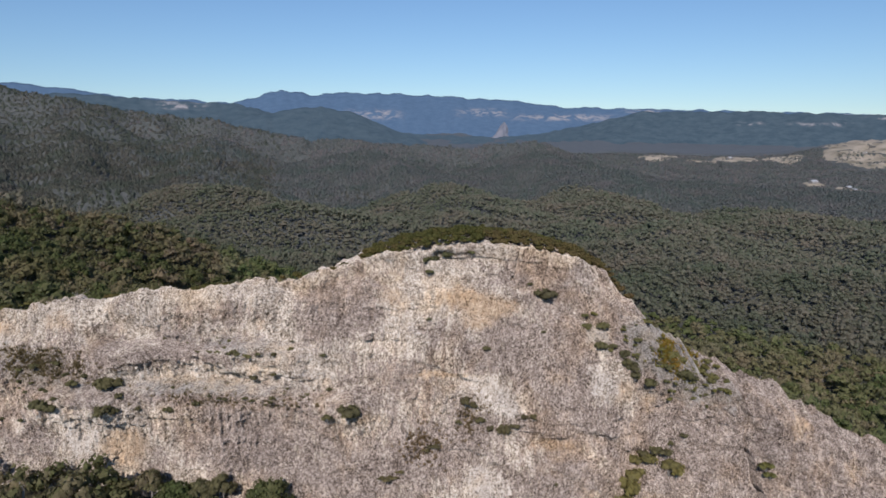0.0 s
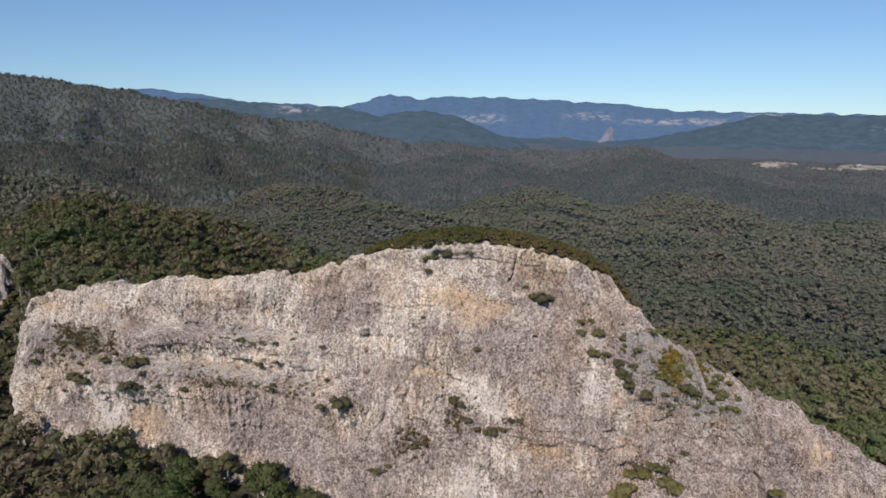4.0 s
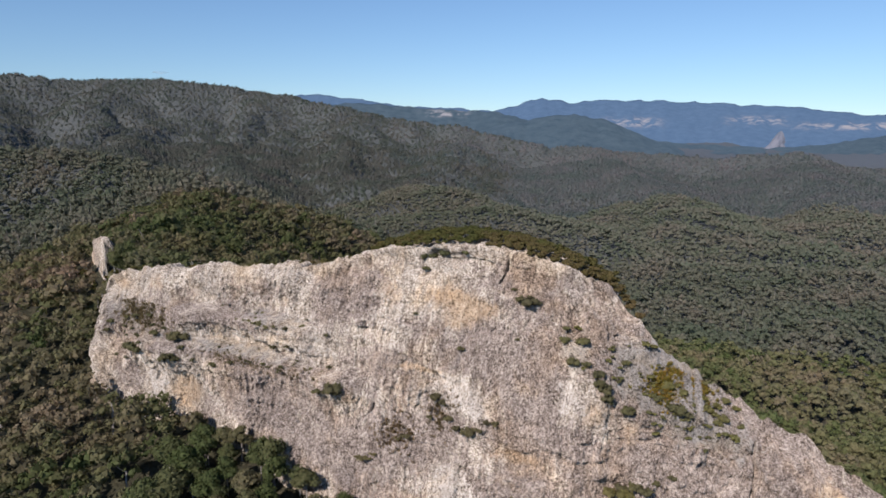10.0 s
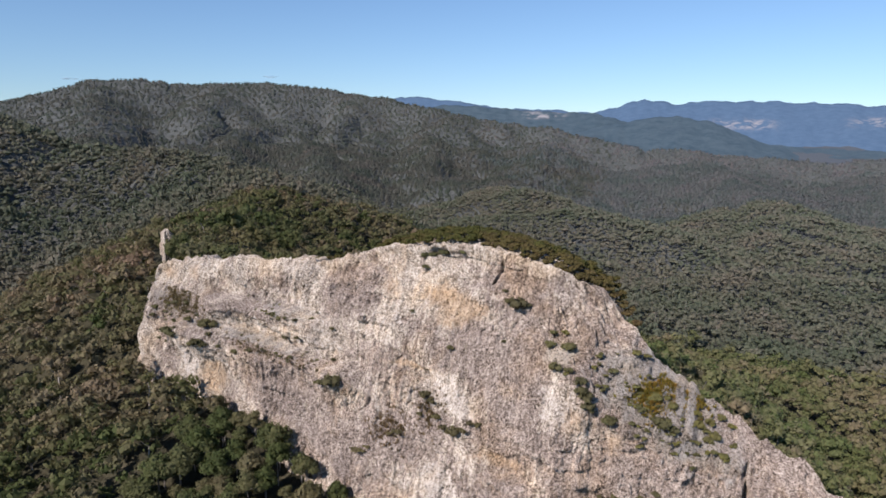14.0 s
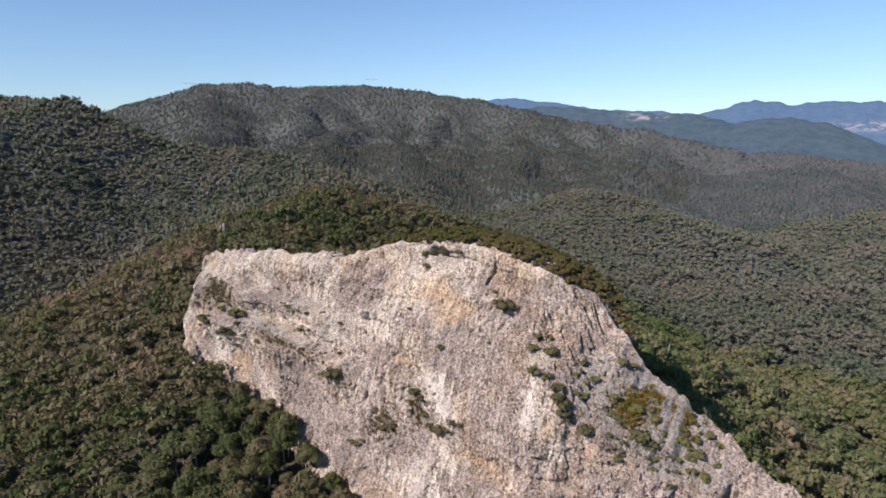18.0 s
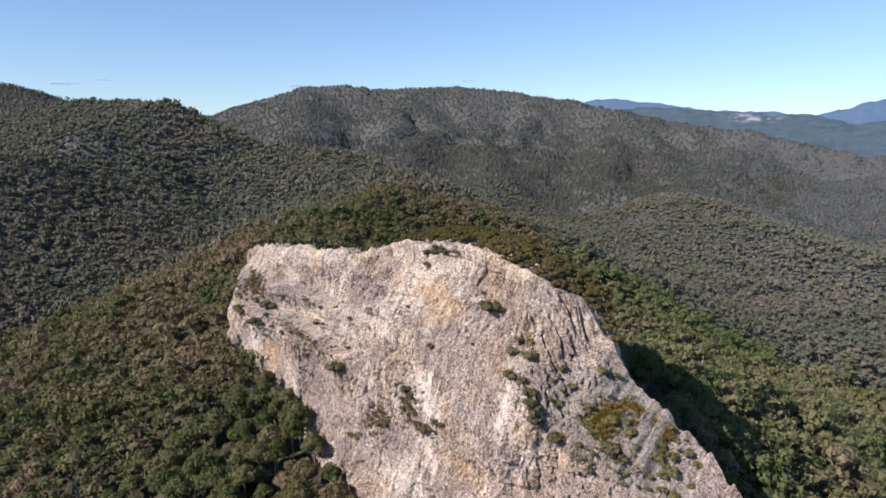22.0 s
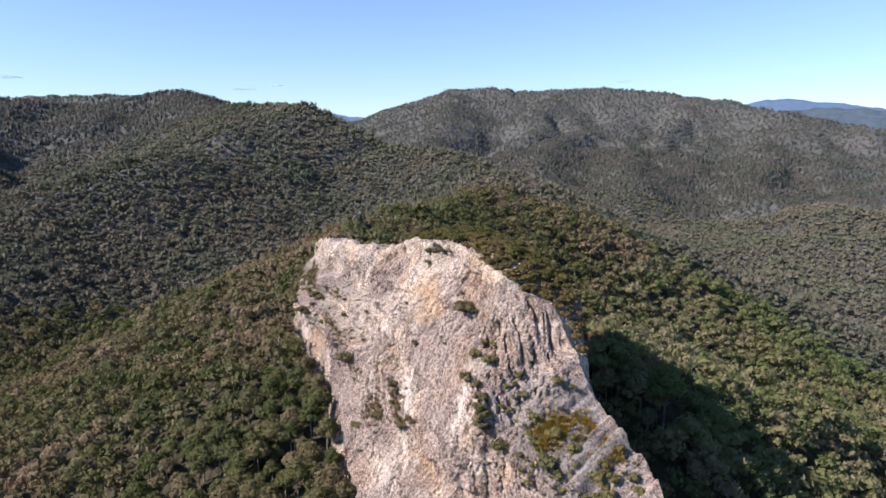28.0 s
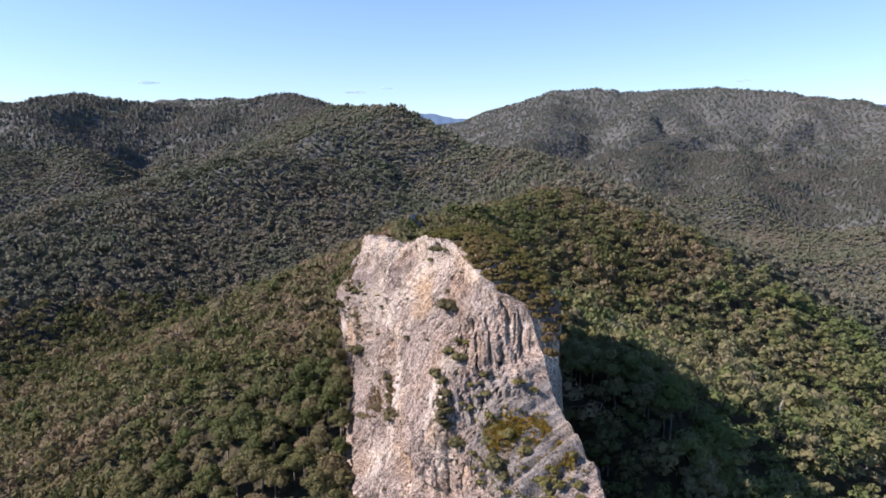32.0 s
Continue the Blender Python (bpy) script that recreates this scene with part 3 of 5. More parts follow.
def build_pinnacle():
    nu, nv = 120, 60
    a = np.linspace(0, 2 * math.pi, nu + 1)[:-1]
    t = np.linspace(0, 1, nv)
    aa, tt = np.meshgrid(a, t, indexing="ij")
    lump = fbm2(np.cos(aa) * 2.2 + 5, np.sin(aa) * 2.2 + tt * 6, 4, 81, 0.6)
    taper = np.sqrt(np.clip(1 - tt**40, 0, 1)) * (1 + 0.18 * lump)
    ca, sa = np.cos(aa), np.sin(aa)
    along = np.sign(ca) * np.abs(ca) ** 0.45 * (16.0 + 1.5 * (1 - tt)) * taper
    bank = np.where(sa > 0, 12.0, 1.6)                    # a broad bank on the shaded side, sheer on the sunny one
    across = np.sign(sa) * np.abs(sa) ** 0.45 * (0.75 + bank * (1 - tt)) * taper
    x = -138.5 + 0.766 * along + 0.643 * across
    y = 190.4 - 0.643 * along + 0.766 * across
    z = 82 + tt * (27.6 - 4.6 * smooth(12, -14, along) - 1.0 * smooth(13, 16, along)) + 0.6 * lump
    f = grid_faces(nu, nv)
    j = np.arange(nv - 1)
    wrap = np.stack([j + (nu - 1) * nv, j, j + 1, j + (nu - 1) * nv + 1], 1)
    n = nu * nv
    me = mesh_from("pinnacle", np.stack([x, y, z], -1).reshape(-1, 3), np.concatenate([f, wrap]), ROCK, {"ochre": 0.45 * smooth(12, 4, along.ravel()), "white": 0.2 * smooth(8, 2, along.ravel()), "crust": np.full(n, 0.0), "lichen": 0.15 + 0.35 * smooth(11, 15, along.ravel())}, False)
    return tagged(new("rock_pinnacle", me), "narrow pale rock fin standing among the trees on the spur", "rock")


build_pinnacle()

# ---- far ranges ----
def build_range(name, label, material, crest, thick, foot, seed, rough, cliffs=(), rows=20, step=0.2):
    """A range of hills whose crest runs through (bearing, distance, elevation)."""
    az = np.arange(crest[0][0], crest[-1][0], -step)
    c = np.array(crest)
    dist, el = np.interp(-az, -c[:, 0], c[:, 1]), np.interp(-az, -c[:, 0], c[:, 2])
    t = np.linspace(0, 1, rows)
    aa, tt = np.meshgrid(az, t, indexing="ij")
    d = dist[:, None] - thick * (1 - tt)
    top = EYE[2] + np.tan(np.radians(el)) * dist + rough * fbm2(az * 1.1, 0 * az, 5, seed, 0.55)
    z = foot + (top[:, None] - foot) * (tt ** 0.9) + (1 - tt) * tt * 4 * rough * 2.2 * fbm2(aa * 0.9, tt * 2.2, 4, seed + 5)
    d = d + 1.5 * rough * fbm2(aa * 1.3, tt * 3, 3, seed + 9) * (1 - tt)
    x, y = EYE[0] - np.sin(np.radians(aa)) * d, EYE[1] + np.cos(np.radians(aa)) * d
    e = np.degrees(np.arctan2(z - EYE[2], d))
    cl = np.zeros(aa.shape)
    for ca, ce, wa, we in cliffs:
        cl = np.maximum(cl, np.exp(-((aa - ca) / wa) ** 4 - ((e - ce) / we) ** 4))
    # a far side, so that the range is a body
    xb, yb = EYE[0] - np.sin(np.radians(az)) * (dist + 60), EYE[1] + np.cos(np.radians(az)) * (dist + 60)
    verts = np.concatenate([np.stack([x, y, z], -1), np.stack([xb, yb, 0 * xb + foot], -1)[:, None, :]], 1)
    cl = np.concatenate([cl, np.zeros((len(az), 1))], 1)
    me = mesh_from(name, verts.reshape(-1, 3), grid_faces(len(az), rows + 1)[:, ::-1], material, {"cliff": cl.ravel()}, True)
    return tagged(new(name, me), label, "mountains", kind="structure")


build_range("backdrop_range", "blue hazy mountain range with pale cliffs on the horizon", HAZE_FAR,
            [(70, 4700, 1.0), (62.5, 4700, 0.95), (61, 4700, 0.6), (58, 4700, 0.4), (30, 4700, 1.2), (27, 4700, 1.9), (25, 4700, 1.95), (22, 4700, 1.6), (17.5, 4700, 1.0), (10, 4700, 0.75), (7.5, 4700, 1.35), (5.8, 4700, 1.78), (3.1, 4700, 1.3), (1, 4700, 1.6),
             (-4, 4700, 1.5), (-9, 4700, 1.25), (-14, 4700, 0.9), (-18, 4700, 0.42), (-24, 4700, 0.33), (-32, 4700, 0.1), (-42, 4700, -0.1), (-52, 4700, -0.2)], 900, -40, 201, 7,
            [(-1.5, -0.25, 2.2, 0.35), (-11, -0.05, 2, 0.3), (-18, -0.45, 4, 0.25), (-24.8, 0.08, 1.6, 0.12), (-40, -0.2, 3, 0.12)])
build_range("backdrop_hills", "wooded hills before the mountain range, tinted blue-green for haze", HAZE_MID,
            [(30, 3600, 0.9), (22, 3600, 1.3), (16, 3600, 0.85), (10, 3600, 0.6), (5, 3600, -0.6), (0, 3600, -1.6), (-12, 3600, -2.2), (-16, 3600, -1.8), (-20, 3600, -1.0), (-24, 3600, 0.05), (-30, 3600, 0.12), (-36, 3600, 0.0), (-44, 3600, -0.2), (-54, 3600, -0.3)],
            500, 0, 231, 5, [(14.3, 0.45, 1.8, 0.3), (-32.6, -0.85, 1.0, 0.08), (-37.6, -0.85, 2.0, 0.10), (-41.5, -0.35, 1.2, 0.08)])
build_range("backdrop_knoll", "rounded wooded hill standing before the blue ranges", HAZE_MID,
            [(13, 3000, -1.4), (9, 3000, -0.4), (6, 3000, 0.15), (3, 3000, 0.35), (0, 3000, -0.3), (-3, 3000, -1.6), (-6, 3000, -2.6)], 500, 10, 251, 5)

# ---- trees ----
rng = np.random.default_rng(7)
ICO = None


def ico():
    """The twelve corners and twenty faces of an icosahedron."""
    g = (1 + 5**0.5) / 2
    v = np.array([(-1, g, 0), (1, g, 0), (-1, -g, 0), (1, -g, 0), (0, -1, g), (0, 1, g), (0, -1, -g), (0, 1, -g), (g, 0, -1), (g, 0, 1), (-g, 0, -1), (-g, 0, 1)], float)
    f = [(0, 11, 5), (0, 5, 1), (0, 1, 7), (0, 7, 10), (0, 10, 11), (1, 5, 9), (5, 11, 4), (11, 10, 2), (10, 7, 6), (7, 1, 8),
         (3, 9, 4), (3, 4, 2), (3, 2, 6), (3, 6, 8), (3, 8, 9), (4, 9, 5), (2, 4, 11), (6, 2, 10), (8, 6, 7), (9, 8, 1)]
    return v / np.linalg.norm(v[0]), np.array(f)


ICO = ico()
OCTA = (np.array([(1, 0, 0), (-1, 0, 0), (0, 1, 0), (0, -1, 0), (0, 0, 1), (0, 0, -1)], float),
        np.array([(0, 2, 4), (2, 1, 4), (1, 3, 4), (3, 0, 4), (2, 0, 5), (1, 2, 5), (3, 1, 5), (0, 3, 5)]))


def leaves(centre, radii, n, size, loose=0.45):
    """n loose leaf sprays round a lobe: triangles that lean outwards, none alike."""
    d = rng.normal(size=(n, 3))
    d[:, 2] = np.abs(d[:, 2]) * 0.9 - 0.25
    d /= np.linalg.norm(d, axis=1)[:, None]
    p = centre + d * radii * rng.uniform(0.82, 1.14, (n, 1))
    nrm = d + rng.normal(size=(n, 3)) * loose
    nrm /= np.linalg.norm(nrm, axis=1)[:, None]
    a = np.cross(nrm, rng.normal(size=(n, 3)))
    a /= np.linalg.norm(a, axis=1)[:, None] + 1e-9
    b = np.cross(nrm, a)
    s = size * rng.uniform(0.6, 1.35, (n, 1))
    v = np.stack([p + a * s, p - a * s * 0.5 + b * s * 0.8, p - a * s * 0.5 - b * s * 0.75], 1).reshape(-1, 3)
    return v, np.arange(3 * n).reshape(-1, 3)


def core(centre, radii, solid=ICO, jitter=0.16):
    v, f = solid
    return centre + v * radii * (1 + jitter * rng.normal(size=(len(v), 1))), f


def joined(pieces):
    vs, fs, k = [], [], 0
    for v, f in pieces:
        vs.append(v)
        fs.append(f + k)
        k += len(v)
    return np.concatenate(vs), np.concatenate(fs)


def tube(points, r0, r1, sides=6):
    """A tapering limb through the points."""
    pts = np.array(points, float)
    n = len(pts)
    ang = np.arange(sides) * 2 * math.pi / sides
    rad = np.linspace(r0, r1, n)
    way = np.gradient(pts, axis=0)
    way /= np.linalg.norm(way, axis=1)[:, None]
    side = np.cross(way, (0.3, 0.9, 0.1))
    side /= np.linalg.norm(side, axis=1)[:, None]
    up = np.cross(way, side)
    v = pts[:, None, :] + rad[:, None, None] * (np.cos(ang)[None, :, None] * side[:, None, :] + np.sin(ang)[None, :, None] * up[:, None, :])
    f = []
    for i in range(n - 1):
        for j in range(sides):
            a, b, c, d = i * sides + j, i * sides + (j + 1) % sides, (i + 1) * sides + (j + 1) % sides, (i + 1) * sides + j
            f += [(a, b, c), (a, c, d)]
    return v.reshape(-1, 3), np.array(f)


def eucalypt(lobes, sprays, spray_size, solid=ICO, wide=4.2, tall=13.0, limbs=3, sides=6):
    """Crown and trunk of a gum tree with its foot at the origin."""
    at = []
    for k in range(lobes):
        a = k * 2.4 + rng.uniform(-0.5, 0.5)
        q = math.sqrt((k + 0.3) / lobes) * wide * 0.72
        h = tall * (0.84 - 0.34 * (q / wide) ** 1.3 - (0.10 if k % 3 == 2 else 0)) + rng.uniform(-0.9, 0.6)
        r = wide * rng.uniform(0.36, 0.5) * (1.3 if lobes < 4 else 1.0)
        if lobes == 1:
            q, h, r = 0.0, tall * 0.66, wide
        tallness = tall * rng.uniform(0.21, 0.26) / r if lobes == 1 else rng.uniform(0.75, 1.05) * (0.95 if lobes < 4 else 1.0)
        at.append((np.array([math.cos(a) * q, math.sin(a) * q, h]), np.array([r, r, r * tallness])))
    crown = []
    for c, r in at:
        crown.append(core(c, r * (0.74 if solid is ICO else 0.76 if lobes < 4 else 0.66), solid))
        if sprays:
            crown.append(leaves(c, r, sprays, spray_size, 0.33 if lobes > 3 else 0.25))
    lean = rng.uniform(-0.5, 0.5, 2)
    fork = np.array([lean[0], lean[1], tall * 0.5])
    wood = [tube([(0, 0, -1.5), (lean[0] * 0.4, lean[1] * 0.4, tall * 0.25), tuple(fork)], 0.28, 0.18, sides)]
    for k in range(limbs):
        c = at[(k * 2 + 1) % lobes][0]
        wood.append(tube([tuple(fork), tuple(fork * 0.45 + c * 0.55 + rng.uniform(-0.3, 0.3, 3)), tuple(c)], 0.16, 0.05, max(3, sides - 2)))
    return joined(crown), joined(wood)


def bare_tree(tall=11.0):
    wood = [tube([(0, 0, -1.5), (0.2, 0.1, tall * 0.4), (0.5, -0.2, tall * 0.75), (0.3, 0.2, tall)], 0.24, 0.05, 5)]
    for k in range(9):
        h = tall * rng.uniform(0.4, 0.92)
        a, l = rng.uniform(0, 6.28), rng.uniform(1.2, 3.0)
        p = np.array([0.35, 0, h])
        q = p + np.array([math.cos(a) * l, math.sin(a) * l, l * 0.7])
        wood.append(tube([tuple(p), tuple((p + q) / 2 + rng.uniform(-0.25, 0.25, 3)), tuple(q)], 0.09, 0.03, 4))
    return joined(wood)


def in_rock(x, y, margin=1.0):
    """Whether a place lies under the cliff."""
    top = np.interp(x, CREST_X, CREST_Z)
    front = crest_y(x) - face_offset(x, np.maximum(top - 66, 0)) - margin
    rear = crest_y(x) + np.interp(x, [-108, -40, 0, 40, 130], [2, 6, 15, 9, 7]) + margin
    return (x > -106) & (x < 128) & (y > front) & (y < rear)


def by_fin(x, y):
    """Whether a place is bare rock or low heath round the fin on the spur."""
    along = np.clip(-0.80 * (x + 124) + 0.60 * (y - 178), 0, 30)
    return (np.hypot(x + 124 + 0.80 * along, y - 178 - 0.60 * along) < 6.2) | (np.hypot(x + 119, y - 169) < 7.0) | (np.hypot(x + 131, y - 201) < 5.0)


def scatter(cell, r0, r1, az0=-48, az1=103, seed=1, centre=(50.0, 40.0)):
    """Jittered places on the ground between two distances."""
    g = np.random.default_rng(seed)
    n = int(2 * r1 / cell)
    gx, gy = np.meshgrid(np.arange(n), np.arange(n), indexing="ij")
    x = centre[0] - r1 + cell * (gx + g.uniform(0, 1, gx.shape))
    y = centre[1] - r1 + cell * (gy + g.uniform(0, 1, gx.shape))
    dx, dy = x - centre[0], y - centre[1]
    r, az = np.hypot(dx, dy), np.degrees(np.arctan2(-dx, dy))
    ok = (r >= r0) & (r < r1) & (az > az0) & (az < az1) & ~in_rock(x, y) & ~cleared(x, y) & ~by_fin(x, y)
    ok &= g.uniform(0, 1, x.shape) > 0.04
    x, y = x[ok], y[ok]
    return x, y, height(x, y), g


PADDOCKS = [(-25.3, 2150, 1.7, 80), (-28.6, 2100, 1.3, 45), (-31.2, 2150, 2.2, 75), (-34.6, 2170, 1.8, 60), (-40.0, 2230, 2.4, 260), (-43.5, 2280, 3.0, 330), (-38.9, 1480, 1.0, 45), (-36.5, 1560, 0.8, 25), (-41.3, 2380, 4.0, 230)]


def cleared(x, y):
    """Paddocks of the open valley."""
    d, az = np.hypot(x - EYE[0], y - EYE[1]), np.degrees(np.arctan2(-(x - EYE[0]), y - EYE[1]))
    out = np.zeros(np.shape(x), bool)
    for ca, cd, ra, rd in PADDOCKS:
        out |= ((az - ca) / ra) ** 2 + ((d - cd) / rd) ** 2 < 1.1
    return out & (fbm2(x / 38, y / 38, 3, 97) < 0.10)      # clumps of trees are left in them


def planted(variants, x, y, z, size, turn, tint, g):
    """All the copies of a few shapes as one mesh: corners, faces, tint."""
    pick = g.integers(0, len(variants), len(x))
    vs, fs, ts, k = [], [], [], 0
    for i, (v, f) in enumerate(variants):
        s = np.nonzero(pick == i)[0]
        if not len(s):
            continue
        c, n = np.cos(turn[s])[:, None], np.sin(turn[s])[:, None]
        sx, sz = size[s][:, None], size[s][:, None] * g.uniform(0.82, 1.2, (len(s), 1))
        vx = x[s][:, None] + sx * (c * v[None, :, 0] - n * v[None, :, 1])
        vy = y[s][:, None] + sx * (n * v[None, :, 0] + c * v[None, :, 1])
        vz = z[s][:, None] + sz * v[None, :, 2]
        vs.append(np.stack([vx, vy, vz], -1).reshape(-1, 3))
        fs.append((f[None] + (np.arange(len(s)) * len(v))[:, None, None]).reshape(-1, 3) + k)
        flick = np.repeat(np.random.default_rng(i + 5).normal(0, 0.075, (len(v) + 2) // 3), 3)[:len(v)]
        ts.append(np.clip(tint[s][:, None] + flick[None, :], 0, 1).ravel())
        k += len(s) * len(v)
    return np.concatenate(vs), np.concatenate(fs), np.concatenate(ts)


def tree_tint(x, y, g):
    """Browner on the dry spurs, greener in the gullies, and each tree its own."""
    return np.clip(0.45 + 0.3 * fbm2(x / 45, y / 45, 3, 91) + g.normal(0, 0.22, len(x)), 0, 1)


def forest(name, label, variants, woods, material, spots, size, share=0.3, vary=0.2):
    x, y, z, g = spots
    sizes = g.normal(1.0, vary, len(x)).clip(0.6, 1.5) * size
    turn, tint = g.uniform(0, 6.28, len(x)), tree_tint(x, y, g)
    tint = 0.45 + (tint - 0.45) * (1.0 if woods else 0.7)
    top = tagged(new(name), label, "forest", kind="stuff")
    v, f, t = planted(variants, x, y, z, sizes, turn, tint, g)
    ob = part_mesh("canopy", mesh_from("canopy", v, f, material, {"tint": t}), top)
    tagged(ob, kind="stuff")
    if woods:
        some = g.uniform(0, 1, len(x)) < share
        v, f, t = planted(woods, x[some], y[some], z[some], sizes[some], turn[some], tint[some], g)
        tagged(part_mesh("trunks", mesh_from("trunks", v, f, BARK, {"tint": t}), top, "pale gum trunks and dead stags"), kind="stuff")
    return len(f)


NEAR = [eucalypt(11, 95, 0.42, wide=g_w, tall=g_t) for g_w, g_t in ((4.4, 13), (4.8, 14.5), (3.8, 12), (4.2, 15), (5.2, 13.5), (3.6, 11), (4.5, 12.5), (4.0, 14))]


MIDDLE = [eucalypt(4, 22, 0.52, OCTA, wide=w * 1.12, tall=t, limbs=1, sides=3) for w, t in ((2.9, 8.8), (3.3, 9.5), (2.5, 8), (2.8, 10), (3.4, 9), (2.4, 7.5), (3.0, 10.5))]
BEYOND = [eucalypt(3, 9, 0.55, OCTA, wide=w * 1.0, tall=t, limbs=0, sides=3) for w, t in ((2.9, 8.5), (3.2, 9.0), (2.6, 8), (2.8, 9.6), (2.5, 7.5), (3.3, 8.5))]
DISTANT = [eucalypt(1, 6, 0.9, OCTA, wide=w * 0.88, tall=t, limbs=0, sides=3) for w, t in ((2.7, 8.5), (3.0, 9.2), (2.4, 8), (2.6, 9.6), (2.3, 7.5), (3.0, 8.5))]
DOME = (np.array([(1, 0.2, 0), (-0.2, 1, 0), (-1, -0.2, 0), (0.2, -1, 0), (0.15, -0.1, 1)], float), np.array([(0, 1, 4), (1, 2, 4), (2, 3, 4), (3, 0, 4)]))


def speck(w, h, sprays, size):
    """A far crown: ragged sprays over a skirt that reaches the ground."""
    return joined([core(np.array([0, 0, -1.0]), np.array([w * 1.15, w * 1.15, h + 2.6]), DOME, 0.1), leaves(np.array([0.0, 0.0, 2.4]), np.array([w, w, h]), sprays, size, 0.16)])


SMALL = [speck(w, h * 0.9, 7, 1.05) for w, h in ((2.7, 2.6), (3.0, 2.4), (2.5, 2.9), (2.8, 2.5), (3.1, 2.3), (2.6, 2.8))]
SPECKS = [speck(w, h * 0.72, 5, 1.5) for w, h in ((3.9, 2.7), (4.2, 2.5), (3.6, 3.0), (4.0, 2.6), (4.3, 2.4), (3.7, 2.9))]
thin_stag = tube([(0, 0, 2), (0.5, -0.2, 9.6)], 0.12, 0.05, 3)


def tree_thing(crown, wood, tint, leaf=LEAF_NEAR, label="grey-green gum tree with a clumped crown on the forest slope"):
    top = tagged(new("gum_tree"), label, "tree", "gum trees")
    v, f = wood
    part_mesh("trunk", mesh_from("trunk", v, f, BARK), top, "pale forked gum trunk")
    v, f = crown
    t = np.clip(np.full(len(v), tint) + np.repeat(rng.normal(0, 0.06, (len(v) + 2) // 3), 3)[:len(v)], 0, 1)
    part_mesh("crown", mesh_from("crown", v, f, leaf, {"tint": t}), top)
    return top


x, y, z, g = scatter(4.4, 0, 340, az1=140, seed=11)
# steep ground carries more stems for its plan
sx, sy, sz, g2 = scatter(2.7, 0, 340, az1=140, seed=15)
fall = np.hypot(height(sx + 3, sy) - height(sx - 3, sy), height(sx, sy + 3) - height(sx, sy - 3)) / 6
steep = g2.uniform(0, 1, len(sx)) < np.clip((fall - 0.55) * 0.6, 0, 0.9)
x, y, z = np.concatenate([x, sx[steep]]), np.concatenate([y, sy[steep]]), np.concatenate([z, sz[steep]])
# the trees that stand nearest to the flight: the sunny slope under the cliff and the slope behind it
near = ((x > -135) & (x < 5) & (y < 128) & (y > 20)) | ((x > -30) & (x < 85) & (y > 165) & (y < 232)) | ((x > -112) & (x < -20) & (y > 138) & (y < 175))
order = np.nonzero(near)[0]
order = order[np.argsort(np.hypot(x[order] - 10, y[order] - 110))][:294]
is_thing = np.zeros(len(x), bool)
is_thing[order] = True
models = [tree_thing(c, w, t) for (c, w), t in zip(NEAR, (0.12, 0.3, 0.45, 0.05, 0.25, 0.6, 0.15, 0.35))]
models += [tree_thing(c, w, t, LEAF_WET, "fresh green gum tree in the damp gully behind the rock") for (c, w), t in zip(NEAR, (0.2, 0.5, 0.7, 0.1, 0.4, 0.6, 0.3, 0.8))]
used = set()
for n, i in enumerate(order):
    k = int(g.integers(0, len(NEAR)))
    wet = smooth(150, 185, y[i]) * smooth(-60, -20, x[i])          # taller trees in the damp gully behind the rock
    k += len(NEAR) * bool(wet > 0.3)
    s = float(np.clip(g.normal(0.68 + 0.25 * wet, 0.13), 0.45, 1.25))
    place = Matrix.Translation((x[i], y[i], z[i])) @ Matrix.Rotation(float(g.uniform(0, 6.28)), 4, "Z") @ Matrix.Diagonal((s, s, s * float(g.uniform(0.85, 1.12)), 1))
    if k in used:
        ob = copy_thing(models[k], place)
        ob.scale = place.to_scale()
    else:
        models[k].matrix_basis = place
        used.add(k)
# a clump that stands before the end of the fin
for n, (tx, ty, top) in enumerate(((-116.2, 173.0, 110.6), (-114.6, 175.4, 110.0), (-118.2, 176.4, 108.2), (-120.8, 180.6, 107.4), (-117.0, 180.2, 107.8))):
    k, tz = n % 4, float(height(np.array([tx]), np.array([ty]))[0])
    s = (top - tz) / 13.5
    place = Matrix.Translation((tx, ty, tz)) @ Matrix.Rotation(n * 1.3, 4, "Z")
    copy_thing(models[k], place).scale = (0.7 * s, 0.7 * s, s)
damp = (smooth(150, 185, y) * smooth(-75, -25, x + 0.25 * (y - 200)) + 0.25 * fbm2(x / 25, y / 25, 2, 95)) > 0.45
for some, leaf, label in ((~is_thing & ~damp, LEAF_NEAR, "dense grey-green gum forest on the slopes round the cliff"), (~is_thing & damp, LEAF_WET, "greener gum forest in the damp gully behind the cliff")):
    forest("forest", label, [c for c, w in MIDDLE], [w for c, w in MIDDLE], leaf, (x[some], y[some], z[some], g), 1.08, 0.08)
